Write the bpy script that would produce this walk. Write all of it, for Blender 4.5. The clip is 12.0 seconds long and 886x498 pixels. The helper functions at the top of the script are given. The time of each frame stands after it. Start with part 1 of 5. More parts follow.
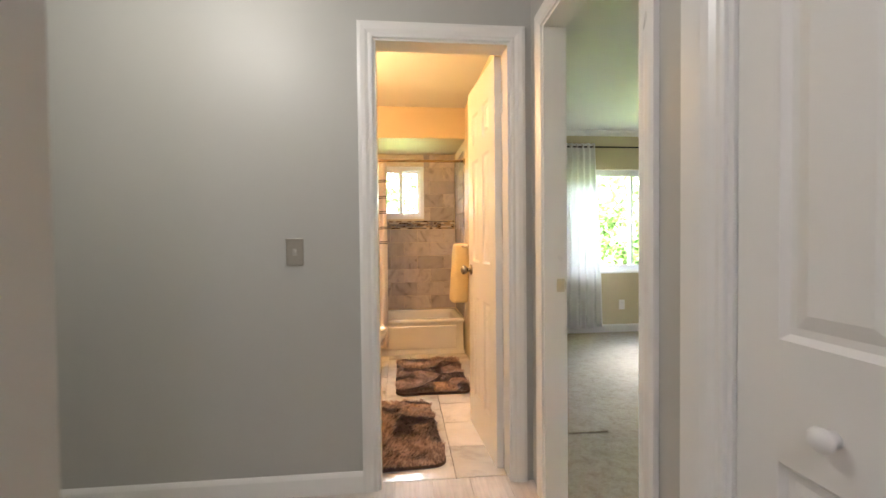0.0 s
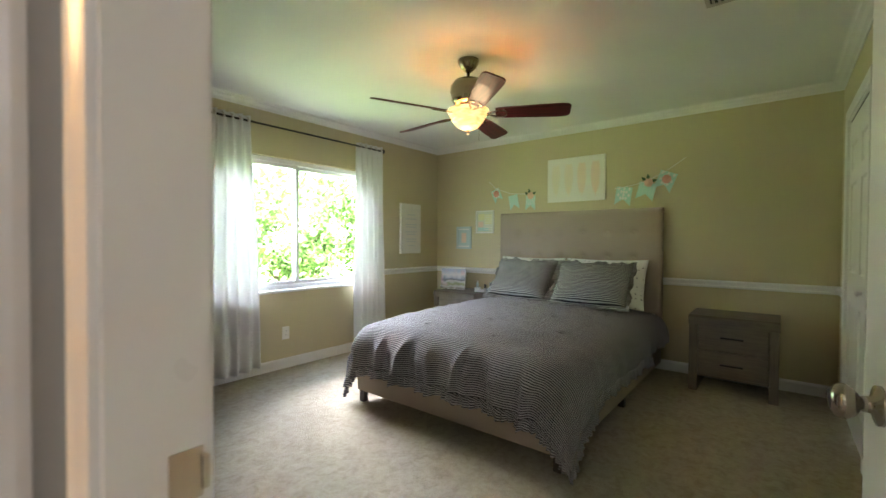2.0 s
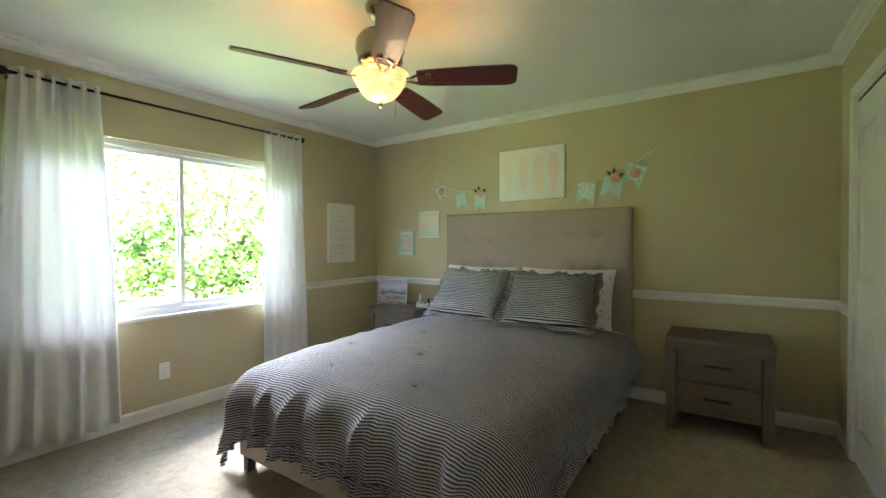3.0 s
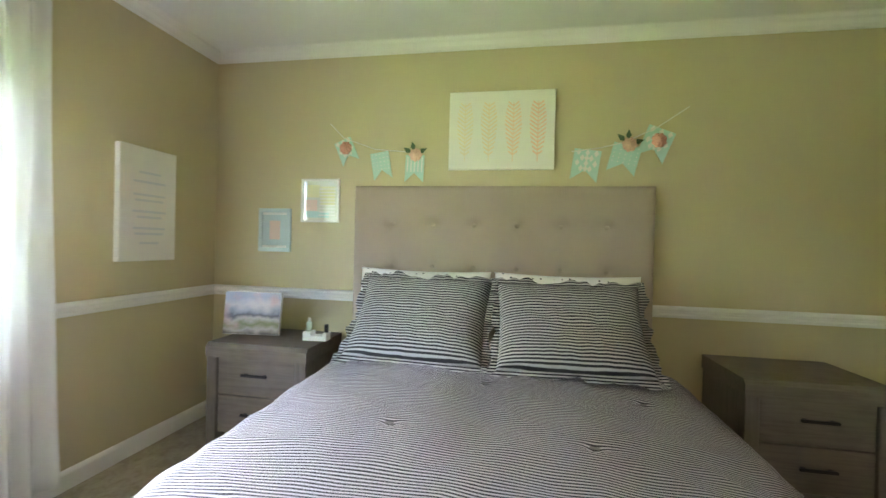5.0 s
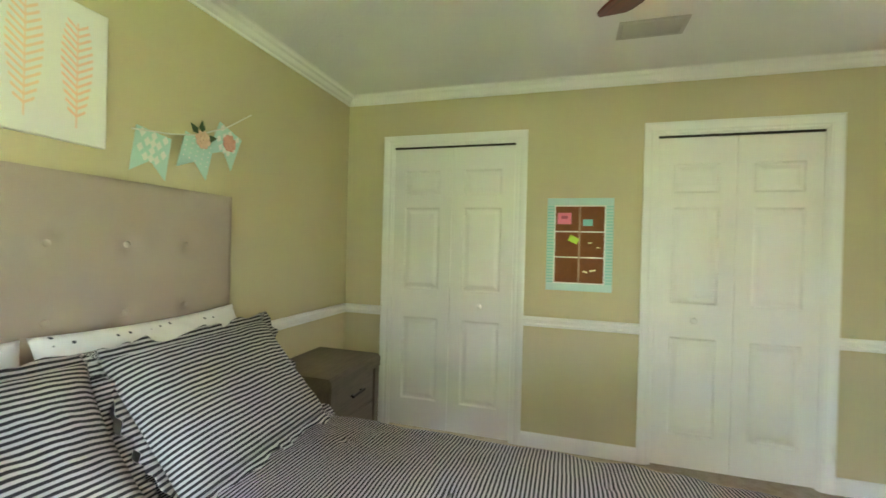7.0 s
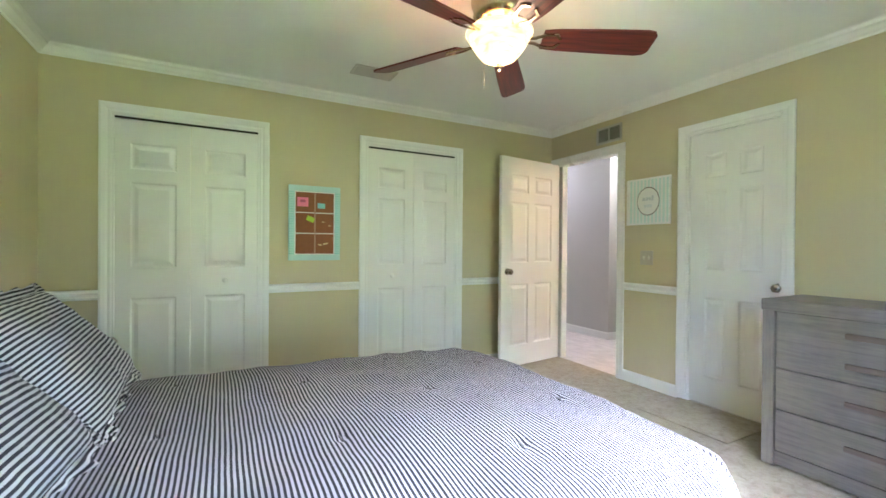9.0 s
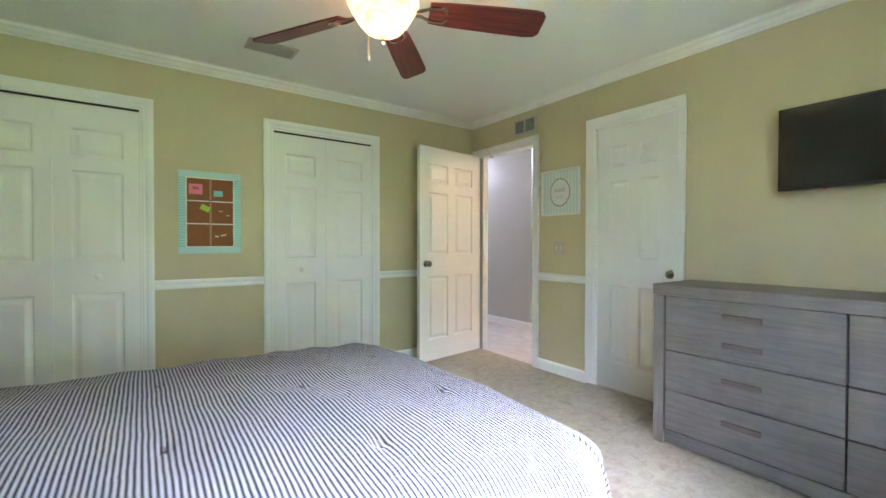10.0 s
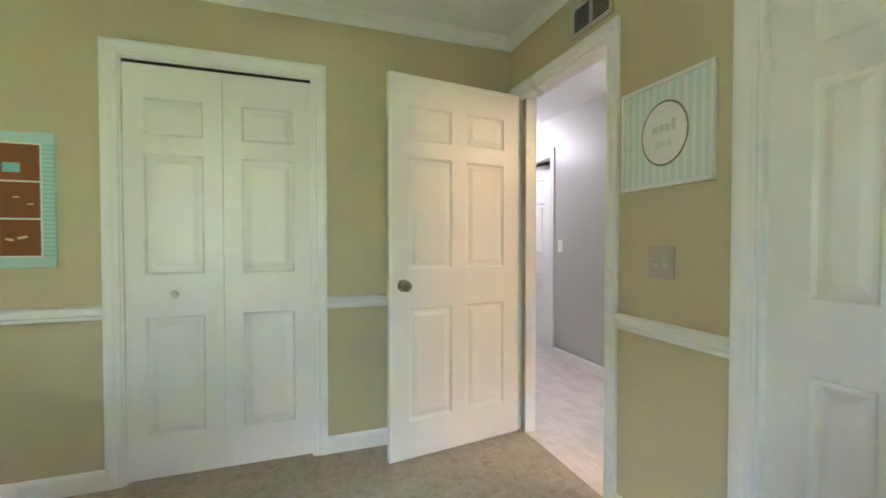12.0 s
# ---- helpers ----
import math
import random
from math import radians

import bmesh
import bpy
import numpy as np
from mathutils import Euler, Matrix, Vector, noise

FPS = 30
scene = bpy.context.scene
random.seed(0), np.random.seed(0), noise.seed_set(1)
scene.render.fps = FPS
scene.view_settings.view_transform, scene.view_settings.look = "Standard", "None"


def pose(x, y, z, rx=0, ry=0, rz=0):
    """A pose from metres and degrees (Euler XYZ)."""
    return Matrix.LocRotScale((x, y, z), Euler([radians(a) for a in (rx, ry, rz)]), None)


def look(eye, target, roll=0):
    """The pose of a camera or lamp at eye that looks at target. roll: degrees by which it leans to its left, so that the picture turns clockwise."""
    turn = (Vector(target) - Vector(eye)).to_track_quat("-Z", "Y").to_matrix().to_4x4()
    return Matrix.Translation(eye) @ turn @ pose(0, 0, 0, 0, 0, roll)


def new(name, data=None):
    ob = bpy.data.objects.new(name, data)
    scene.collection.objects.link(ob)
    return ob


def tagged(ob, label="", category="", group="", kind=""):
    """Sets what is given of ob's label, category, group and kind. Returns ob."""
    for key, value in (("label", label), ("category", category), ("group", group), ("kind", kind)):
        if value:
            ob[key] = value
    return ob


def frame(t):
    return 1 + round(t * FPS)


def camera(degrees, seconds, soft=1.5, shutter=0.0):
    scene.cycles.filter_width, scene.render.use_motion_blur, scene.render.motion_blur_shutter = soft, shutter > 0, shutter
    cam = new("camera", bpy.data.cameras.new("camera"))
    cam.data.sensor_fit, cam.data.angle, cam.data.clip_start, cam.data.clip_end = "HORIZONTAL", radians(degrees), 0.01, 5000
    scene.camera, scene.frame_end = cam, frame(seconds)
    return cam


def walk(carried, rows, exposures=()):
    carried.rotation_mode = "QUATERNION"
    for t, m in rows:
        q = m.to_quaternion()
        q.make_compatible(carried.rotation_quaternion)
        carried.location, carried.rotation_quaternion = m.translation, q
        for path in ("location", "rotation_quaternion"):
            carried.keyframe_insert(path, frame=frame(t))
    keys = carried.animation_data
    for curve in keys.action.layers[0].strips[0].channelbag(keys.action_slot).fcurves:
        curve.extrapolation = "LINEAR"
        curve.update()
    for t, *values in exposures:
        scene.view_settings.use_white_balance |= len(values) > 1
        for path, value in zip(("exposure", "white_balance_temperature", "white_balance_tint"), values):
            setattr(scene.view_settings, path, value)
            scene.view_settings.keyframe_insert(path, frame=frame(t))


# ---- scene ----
cam = camera(93.0, 12.0, shutter=0.2)

PATH = [
    (0, (0.065, -0.477, 1.141), (0.259, 1.513, 1.096), -0.6),
    (0.5, (0.107, -0.015, 1.129), (0.551, 1.935, 1.089), -0.3),
    (1, (0.173, 0.346, 1.136), (1.04, 2.148, 1.101), 0.1),
    (1.5, (0.333, 0.573, 1.173), (1.61, 2.111, 1.128), 0.5),
    (2, (0.559, 0.761, 1.197), (2.12, 2.011, 1.161), 0.3),
    (2.5, (0.864, 0.903, 1.232), (2.521, 2.023, 1.2), -0.1),
    (2.7, (1.054, 0.924, 1.251), (2.71, 2.045, 1.219), -0.3),
    (4.3, (2.164, 1.837, 1.255), (3.932, 2.769, 1.189), 0.7),
    (4.5, (2.249, 2.011, 1.23), (4.081, 2.814, 1.174), 1.0),
    (5, (2.411, 2.351, 1.178), (4.38, 2.701, 1.157), 1.5),
    (5.5, (2.578, 2.719, 1.156), (4.55, 2.381, 1.159), 0.9),
    (6, (2.78, 2.987, 1.203), (4.483, 1.937, 1.183), 1.2),
    (6.5, (3.07, 3.14, 1.23), (4.285, 1.552, 1.217), 0.9),
    (7, (3.341, 3.255, 1.316), (3.909, 1.337, 1.305), 1.5),
    (7.5, (3.604, 3.473, 1.325), (3.562, 1.473, 1.323), 1.3),
    (9.3, (3.945, 3.93, 1.139), (2.924, 2.209, 1.121), 0.5),
    (9.5, (3.917, 3.938, 1.127), (2.842, 2.252, 1.105), 0.5),
    (10, (3.681, 3.928, 1.131), (2.511, 2.292, 1.103), 0.1),
    (10.5, (3.243, 3.849, 1.183), (2.107, 2.204, 1.138), -0.3),
    (11, (2.795, 3.627, 1.201), (1.805, 1.89, 1.152), -0.5),
    (11.5, (2.409, 3.28, 1.199), (1.631, 1.438, 1.147), -0.6),
    (12, (2.05, 2.773, 1.174), (1.388, 0.887, 1.133), 0.0),
]
EXPO = [(0, 5.2, 6600, 12), (1.0, 4.98, 6600, 12), (2.5, 4.97, 6500, 12), (4.5, 5.28, 6300, 10), (5.5, 5.78, 6600, 18), (6.5, 5.78, 6550, 17), (7.0, 5.84, 6500, 16), (7.5, 6.12, 6450, 16), (9.5, 5.75, 5700, 18), (12, 5.62, 6050, 17)]
walk(cam, [(t, look(eye, target, roll)) for t, eye, target, roll in PATH], EXPO)

# ---- light ----
world = bpy.data.worlds.new("world")
scene.world = world
world.use_nodes = True
_wn = world.node_tree.nodes
_sky = _wn.new("ShaderNodeTexSky")
_sky.sky_type, _sky.sun_disc = "NISHITA", False
_sky.sun_elevation, _sky.sun_rotation = radians(58), radians(200)
world.node_tree.links.new(_sky.outputs[0], _wn["Background"].inputs[0])
_wn["Background"].inputs[1].default_value = 0.15


def lamp(name, kind, m, energy, color, size=0.1, size_y=None):
    d = bpy.data.lights.new(name, kind)
    d.energy, d.color = energy, color
    if kind == "AREA":
        d.shape, d.size, d.size_y = "RECTANGLE", size, size_y or size
    elif kind == "SUN":
        d.angle = size
    else:
        d.shadow_soft_size = size
    ob = new(name, d)
    ob.matrix_world = m
    return ob


# the sun stands south, behind the house
lamp("sun", "SUN", look((0, 0, 0), (0.25, 0.55, -1.0)), 5.0, (1.0, 0.95, 0.87), radians(0.5))
# the open sky over the garden, above the trees
lamp("sky_daylight", "AREA", look((2.87, 13.0, 8.2), (2.87, 4.0, 1.2)), 380, (0.90, 0.91, 1.0), 14, 6)
# fan bowl, hall ceiling lamp with an added unseen fill, bathroom lamp
lamp("fan_bulb", "POINT", pose(2.893, 2.428, 2.02), 0.36, (1.0, 0.58, 0.30), 0.03)
lamp("fan_bulb", "POINT", pose(2.893, 2.428, 1.89), 0.08, (1.0, 0.72, 0.42), 0.06)
lamp("hall_bulb", "POINT", pose(-0.75, 0.60, 2.31), 0.72, (0.98, 0.97, 0.93), 0.2)
# unseen lamp added to the south to fill the hall evenly
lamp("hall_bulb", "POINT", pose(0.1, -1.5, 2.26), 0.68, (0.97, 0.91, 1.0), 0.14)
lamp("bath_bulb", "POINT", pose(-0.55, 2.3, 2.05), 1.2, (1.0, 0.60, 0.26), 0.1)

# ---- materials ----
def nodes_of(name, rough=0.6, metal=0.0):
    m = bpy.data.materials.new(name)
    m.use_nodes = True
    nt = m.node_tree
    b = nt.nodes["Principled BSDF"]
    b.inputs["Roughness"].default_value = rough
    b.inputs["Metallic"].default_value = metal
    return m, nt, b


def node(nt, kind, ins=None, **kw):
    n = nt.nodes.new(kind)
    for k, v in kw.items():
        if k == "operation":
            n.operation = v
        elif k == "data_type":
            n.data_type = v
        elif k == "blend_type":
            n.blend_type = v
        elif k == "wave_type":
            n.wave_type = v
        elif k == "bands_direction":
            n.bands_direction = v
        elif k == "wave_profile":
            n.wave_profile = v
        elif k == "feature":
            n.feature = v
    for k, v in (ins or {}).items():
        if isinstance(v, bpy.types.NodeSocket):
            nt.links.new(v, n.inputs[k])
        else:
            n.inputs[k].default_value = v
    return n


def coords(nt, scale=(1, 1, 1), which="Object"):
    tc = node(nt, "ShaderNodeTexCoord")
    return node(nt, "ShaderNodeMapping", {"Vector": tc.outputs[which], "Scale": scale}).outputs[0]


def mixc(nt, fac, a, b, blend="MIX"):
    n = nt.nodes.new("ShaderNodeMix")
    n.data_type, n.blend_type = "RGBA", blend
    for i, v in ((0, fac), (6, a), (7, b)):
        if isinstance(v, bpy.types.NodeSocket):
            nt.links.new(v, n.inputs[i])
        else:
            n.inputs[i].default_value = v if i == 0 else (*v[:3], 1)
    return n.outputs[2]


def ramp(nt, fac, stops):
    n = nt.nodes.new("ShaderNodeValToRGB")
    nt.links.new(fac, n.inputs[0])
    e = n.color_ramp.elements
    while len(e) < len(stops):
        e.new(0.5)
    for el, (p, c) in zip(e, stops):
        el.position = p
        el.color = (*c, 1) if len(c) == 3 else c
    return n.outputs[0]


def bump(nt, b, height, strength, dist=0.01):
    n = node(nt, "ShaderNodeBump", {"Height": height, "Strength": strength, "Distance": dist})
    nt.links.new(n.outputs[0], b.inputs["Normal"])


def plain(name, col, rough=0.5, metal=0.0, var=0.10, scale=3.0, fine=90.0, relief=0.15, depth=0.002):
    """A surface with soft large variation, fine grain and slight relief."""
    m, nt, b = nodes_of(name, rough, metal)
    v = coords(nt)
    big = node(nt, "ShaderNodeTexNoise", {"Vector": v, "Scale": scale, "Detail": 4.0})
    small = node(nt, "ShaderNodeTexNoise", {"Vector": v, "Scale": fine, "Detail": 2.0})
    lo = tuple(c * (1 - var) for c in col)
    hi = tuple(min(1, c * (1 + var * 0.6)) for c in col)
    c = mixc(nt, big.outputs[0], lo, hi)
    c = mixc(nt, 0.12, c, mixc(nt, small.outputs[0], lo, hi), "MIX")
    nt.links.new(c, b.inputs["Base Color"])
    r = node(nt, "ShaderNodeMapRange", {"Value": big.outputs[0], "To Min": max(0.02, rough - 0.07), "To Max": min(1, rough + 0.07)})
    nt.links.new(r.outputs[0], b.inputs["Roughness"])
    if relief:
        bump(nt, b, small.outputs[0], relief, depth)
    return m


WALL = plain("beige_wall_paint", (0.55, 0.480, 0.295), 0.55, var=0.05, scale=1.2, fine=140, relief=0.12)
HALLPAINT = plain("grey_wall_paint", (0.475, 0.47, 0.435), 0.42, var=0.05, scale=1.0, fine=120, relief=0.12)
BATHPAINT = plain("cream_bath_paint", (0.70, 0.58, 0.40), 0.5, var=0.05, scale=1.0, fine=120, relief=0.1)
CEIL = plain("ceiling_paint", (0.80, 0.80, 0.77), 0.75, var=0.06, scale=2.0, fine=60, relief=0.45, depth=0.004)
TRIM = plain("white_trim_paint", (0.80, 0.79, 0.76), 0.30, var=0.04, scale=2.5, fine=70, relief=0.06)
DOORW = plain("white_door_paint", (0.79, 0.775, 0.74), 0.33, var=0.04, scale=2.0, fine=60, relief=0.10)
# near-black standing in for shade in gaps and openings, also the closet track
DARK = plain("gap_shade", (0.02, 0.02, 0.02), 0.8)
NICKEL = plain("satin_nickel", (0.62, 0.57, 0.49), 0.28, 1.0, var=0.06, relief=0.03)
CHROME = plain("chrome", (0.80, 0.78, 0.74), 0.10, 1.0, var=0.04, relief=0)
BLACKMETAL = plain("black_rod_metal", (0.025, 0.023, 0.022), 0.4, 0.6)
PORCELAIN = plain("white_porcelain", (0.82, 0.80, 0.76), 0.10, var=0.03, relief=0)
PLASTIC = plain("white_plastic", (0.80, 0.79, 0.76), 0.35, var=0.03, relief=0)
VINYL = plain("white_vinyl", (0.82, 0.82, 0.82), 0.35, var=0.03, relief=0.02)
LINEN = plain("beige_linen_upholstery", (0.385, 0.31, 0.245), 0.9, var=0.10, scale=5, fine=420, relief=0.5, depth=0.0015)
WHITECLOTH = plain("white_cotton", (0.80, 0.79, 0.77), 0.85, var=0.05, scale=6, fine=300, relief=0.2)


def carpet_material():
    m, nt, b = nodes_of("cream_carpet", 0.95)
    v = coords(nt)
    big = node(nt, "ShaderNodeTexNoise", {"Vector": v, "Scale": 2.2, "Detail": 5.0, "Roughness": 0.65})
    mid = node(nt, "ShaderNodeTexNoise", {"Vector": v, "Scale": 38.0, "Detail": 3.0})
    fin = node(nt, "ShaderNodeTexVoronoi", {"Vector": v, "Scale": 170.0})
    c = mixc(nt, big.outputs[0], (0.365, 0.315, 0.23), (0.455, 0.40, 0.31))
    c = mixc(nt, ramp(nt, mid.outputs[0], [(0.40, (0, 0, 0)), (0.70, (0.6, 0.6, 0.6))]), c, (0.32, 0.27, 0.19))
    c = mixc(nt, node(nt, "ShaderNodeMath", {0: fin.outputs[0], 1: 0.3}, operation="MULTIPLY").outputs[0], c, (0.25, 0.21, 0.15))
    pile = node(nt, "ShaderNodeTexNoise", {"Vector": v, "Scale": 15.0, "Detail": 7.0, "Roughness": 0.75, "Distortion": 0.7})
    c = mixc(nt, ramp(nt, pile.outputs[0], [(0.42, (0, 0, 0)), (0.62, (0.36, 0.36, 0.36))]), c, (0.56, 0.505, 0.40))
    c = mixc(nt, ramp(nt, pile.outputs[0], [(0.34, (0.36, 0.36, 0.36)), (0.46, (0, 0, 0))]), c, (0.24, 0.20, 0.14))
    nt.links.new(c, b.inputs["Base Color"])
    h = node(nt, "ShaderNodeMath", {0: mid.outputs[0], 1: fin.outputs[0]}, operation="SUBTRACT")
    h = node(nt, "ShaderNodeMath", {0: pile.outputs[0], 1: 1.2, 2: h.outputs[0]}, operation="MULTIPLY_ADD")
    bump(nt, b, h.outputs[0], 0.6, 0.008)
    return m


CARPET = carpet_material()


def greywood_material(name="grey_washed_wood", axis="Y", base=(0.215, 0.188, 0.158), dark=(0.115, 0.095, 0.078)):
    m, nt, b = nodes_of(name, 0.5)
    sc = {"X": (1.2, 22, 22), "Y": (22, 1.2, 22), "Z": (22, 22, 1.2)}[axis]
    rnd = node(nt, "ShaderNodeObjectInfo")
    tc = node(nt, "ShaderNodeTexCoord")
    off = node(nt, "ShaderNodeVectorMath", {0: tc.outputs["Object"], 1: (1, 1, 1)}, operation="ADD")
    sh = node(nt, "ShaderNodeVectorMath", {0: rnd.outputs["Random"], 1: (7, 7, 7)}, operation="MULTIPLY")
    nt.links.new(sh.outputs[0], off.inputs[1])
    v = node(nt, "ShaderNodeMapping", {"Vector": off.outputs[0], "Scale": sc}).outputs[0]
    grain = node(nt, "ShaderNodeTexNoise", {"Vector": v, "Scale": 3.0, "Detail": 6.0, "Roughness": 0.7, "Distortion": 0.6})
    blot = node(nt, "ShaderNodeTexNoise", {"Vector": off.outputs[0], "Scale": 9.0, "Detail": 4.0})
    c = ramp(nt, grain.outputs[0], [(0.30, dark), (0.52, base), (0.75, tuple(min(1, x * 1.25) for x in base))])
    c = mixc(nt, 0.45, c, ramp(nt, blot.outputs[0], [(0.35, tuple(x * 0.8 for x in base)), (0.7, tuple(x * 1.2 for x in base))]))
    nt.links.new(c, b.inputs["Base Color"])
    bump(nt, b, grain.outputs[0], 0.25, 0.002)
    return m


GREYWOOD = greywood_material()


def stripe_material(name, period=0.0185, duty=0.50, shrink=0.006, pale=(0.375, 0.36, 0.39)):
    """Navy-black and white ticking stripes, laid across the cloth's own v."""
    m, nt, b = nodes_of(name, 0.85)
    uv = node(nt, "ShaderNodeUVMap")
    sep = node(nt, "ShaderNodeSeparateXYZ", {0: uv.outputs[0]})
    wob = node(nt, "ShaderNodeTexNoise", {"Vector": uv.outputs[0], "Scale": 7.0, "Detail": 2.0})
    v = node(nt, "ShaderNodeMath", {0: wob.outputs[0], 1: shrink, 2: sep.outputs[1]}, operation="MULTIPLY_ADD")
    t = node(nt, "ShaderNodeMath", {0: v.outputs[0], 1: 1.0 / period}, operation="MULTIPLY")
    f = node(nt, "ShaderNodeMath", {0: t.outputs[0]}, operation="FRACT")
    p = node(nt, "ShaderNodeMath", {0: f.outputs[0], 1: 0.3}, operation="SUBTRACT")
    a = node(nt, "ShaderNodeMath", {0: p.outputs[0]}, operation="ABSOLUTE")
    s = node(nt, "ShaderNodeMapRange", {"Value": a.outputs[0], "From Min": duty / 2 - 0.04, "From Max": duty / 2 + 0.04})
    weave = node(nt, "ShaderNodeTexNoise", {"Vector": uv.outputs[0], "Scale": 420.0, "Detail": 1.0})
    c = mixc(nt, s.outputs[0], (0.014, 0.014, 0.020), pale)
    c = mixc(nt, 0.12, c, weave.outputs[1], "SOFT_LIGHT")
    nt.links.new(c, b.inputs["Base Color"])
    pucker = node(nt, "ShaderNodeTexNoise", {"Vector": uv.outputs[0], "Scale": 26.0, "Detail": 3.0})
    bump(nt, b, pucker.outputs[0], 0.35, 0.006)
    return m


STRIPE = stripe_material("striped_cotton", 0.0128)
SHAMSTRIPE = stripe_material("striped_sham_cotton", 0.0145, 0.52, 0.006, (0.42, 0.41, 0.40))


def sheer_material():
    m, nt, b = nodes_of("white_sheer_curtain", 0.9)
    v = coords(nt)
    n1 = node(nt, "ShaderNodeTexNoise", {"Vector": v, "Scale": 240.0})
    c = mixc(nt, n1.outputs[0], (0.80, 0.80, 0.79), (0.88, 0.88, 0.87))
    nt.links.new(c, b.inputs["Base Color"])
    tr = node(nt, "ShaderNodeBsdfTranslucent", {"Color": (0.85, 0.86, 0.86, 1)})
    mx = node(nt, "ShaderNodeMixShader", {0: 0.26, 1: b.outputs[0], 2: tr.outputs[0]})
    nt.links.new(mx.outputs[0], nt.nodes["Material Output"].inputs[0])
    return m


SHEER = sheer_material()


def glass_material():
    m, nt, b = nodes_of("window_glass", 0.0)
    b.inputs["Transmission Weight"].default_value = 1.0
    b.inputs["IOR"].default_value = 1.05
    b.inputs["Base Color"].default_value = (0.97, 1.0, 0.98, 1)
    return m


GLASS = glass_material()


def marble_material(name, light, dark, scale=5.0, rough=0.18, dirx=1.0):
    m, nt, b = nodes_of(name, rough)
    tc = node(nt, "ShaderNodeTexCoord")
    rnd = node(nt, "ShaderNodeObjectInfo")
    sh = node(nt, "ShaderNodeVectorMath", {0: rnd.outputs["Random"], 1: (31, 17, 23)}, operation="MULTIPLY")
    off = node(nt, "ShaderNodeVectorMath", {0: tc.outputs["Object"], 1: sh.outputs[0]}, operation="ADD")
    v = node(nt, "ShaderNodeMapping", {"Vector": off.outputs[0], "Scale": (dirx, 1, 2.2), "Rotation": (0.3, 0.5, 0.4)}).outputs[0]
    n = node(nt, "ShaderNodeTexNoise", {"Vector": v, "Scale": scale, "Detail": 6.0, "Roughness": 0.6, "Distortion": 1.8})
    c = ramp(nt, n.outputs[0], [(0.3, dark), (0.46, light), (0.62, tuple(min(1, x * 1.12) for x in light)), (0.8, dark)])
    tone = node(nt, "ShaderNodeMapRange", {"Value": rnd.outputs["Random"], "To Min": 0.72, "To Max": 1.05})
    c = mixc(nt, 1.0, c, tone.outputs[0], "MULTIPLY")
    nt.links.new(c, b.inputs["Base Color"])
    return m


WALLTILE = marble_material("grey_marble_wall_tile", (0.57, 0.50, 0.455), (0.36, 0.305, 0.275), 4.0)
FLOORTILE = marble_material("marble_floor_tile", (0.72, 0.68, 0.62), (0.45, 0.40, 0.35), 2.5)
GROUT = plain("grout", (0.50, 0.46, 0.42), 0.9)
HALLPLANK = greywood_material("whitewashed_plank", "Y", (0.62, 0.57, 0.54), (0.44, 0.40, 0.37))

# ---- building helpers ----
def part(name, bm, material, parent=None, label="", smooth=False, at=None):
    me = bpy.data.meshes.new(name)
    bmesh.ops.recalc_face_normals(bm, faces=bm.faces)
    bm.to_mesh(me)
    bm.free()
    if material:
        me.materials.append(material)
    if smooth:
        for p in me.polygons:
            p.use_smooth = True
    ob = new(name, me)
    if parent:
        ob.parent = parent
    if at is not None:
        ob.matrix_basis = at
    if label:
        tagged(ob, label)
    return ob


def thing(name, m, label, category, group=""):
    ob = new(name)
    ob.empty_display_size = 0.1
    ob.matrix_basis = m
    return tagged(ob, label, category, group)


def structure(ob, label, category=""):
    return tagged(ob, label, category, "", "structure")


def bx(bm, x0, y0, z0, x1, y1, z1, bevel=0.0, seg=1):
    v = [bm.verts.new((x, y, z)) for x in (x0, x1) for y in (y0, y1) for z in (z0, z1)]
    fs = [bm.faces.new([v[i] for i in q]) for q in ((0, 1, 3, 2), (4, 6, 7, 5), (0, 4, 5, 1), (2, 3, 7, 6), (0, 2, 6, 4), (1, 5, 7, 3))]
    if bevel:
        es = list({e for f in fs for e in f.edges})
        bmesh.ops.bevel(bm, geom=es, offset=bevel, segments=seg, affect="EDGES", profile=0.6)
    return bm


def box(x0, y0, z0, x1, y1, z1, bevel=0.0, seg=1):
    return bx(bmesh.new(), x0, y0, z0, x1, y1, z1, bevel, seg)


def lathe(prof, n=24, bm=None, m=None):
    """Turned solid: profile of (radius, z)."""
    bm = bm or bmesh.new()
    m = m or Matrix()
    rings = []
    for r, z in prof:
        if r < 1e-5:
            rings.append([bm.verts.new(m @ Vector((0, 0, z)))])
        else:
            rings.append([bm.verts.new(m @ Vector((r * math.cos(2 * math.pi * k / n), r * math.sin(2 * math.pi * k / n), z))) for k in range(n)])
    for a, b in zip(rings, rings[1:]):
        for k in range(n):
            j = (k + 1) % n
            if len(a) == 1 and len(b) == 1:
                continue
            if len(a) == 1:
                bm.faces.new((a[0], b[k], b[j]))
            elif len(b) == 1:
                bm.faces.new((a[k], a[j], b[0]))
            else:
                bm.faces.new((a[k], a[j], b[j], b[k]))
    return bm


def rod(p, q, r, n=10, bm=None):
    p, q = Vector(p), Vector(q)
    L = (q - p).length
    m = Matrix.Translation(p) @ (q - p).to_track_quat("Z", "Y").to_matrix().to_4x4()
    return lathe([(0, 0), (r, 0), (r, L), (0, L)], n, bm, m)


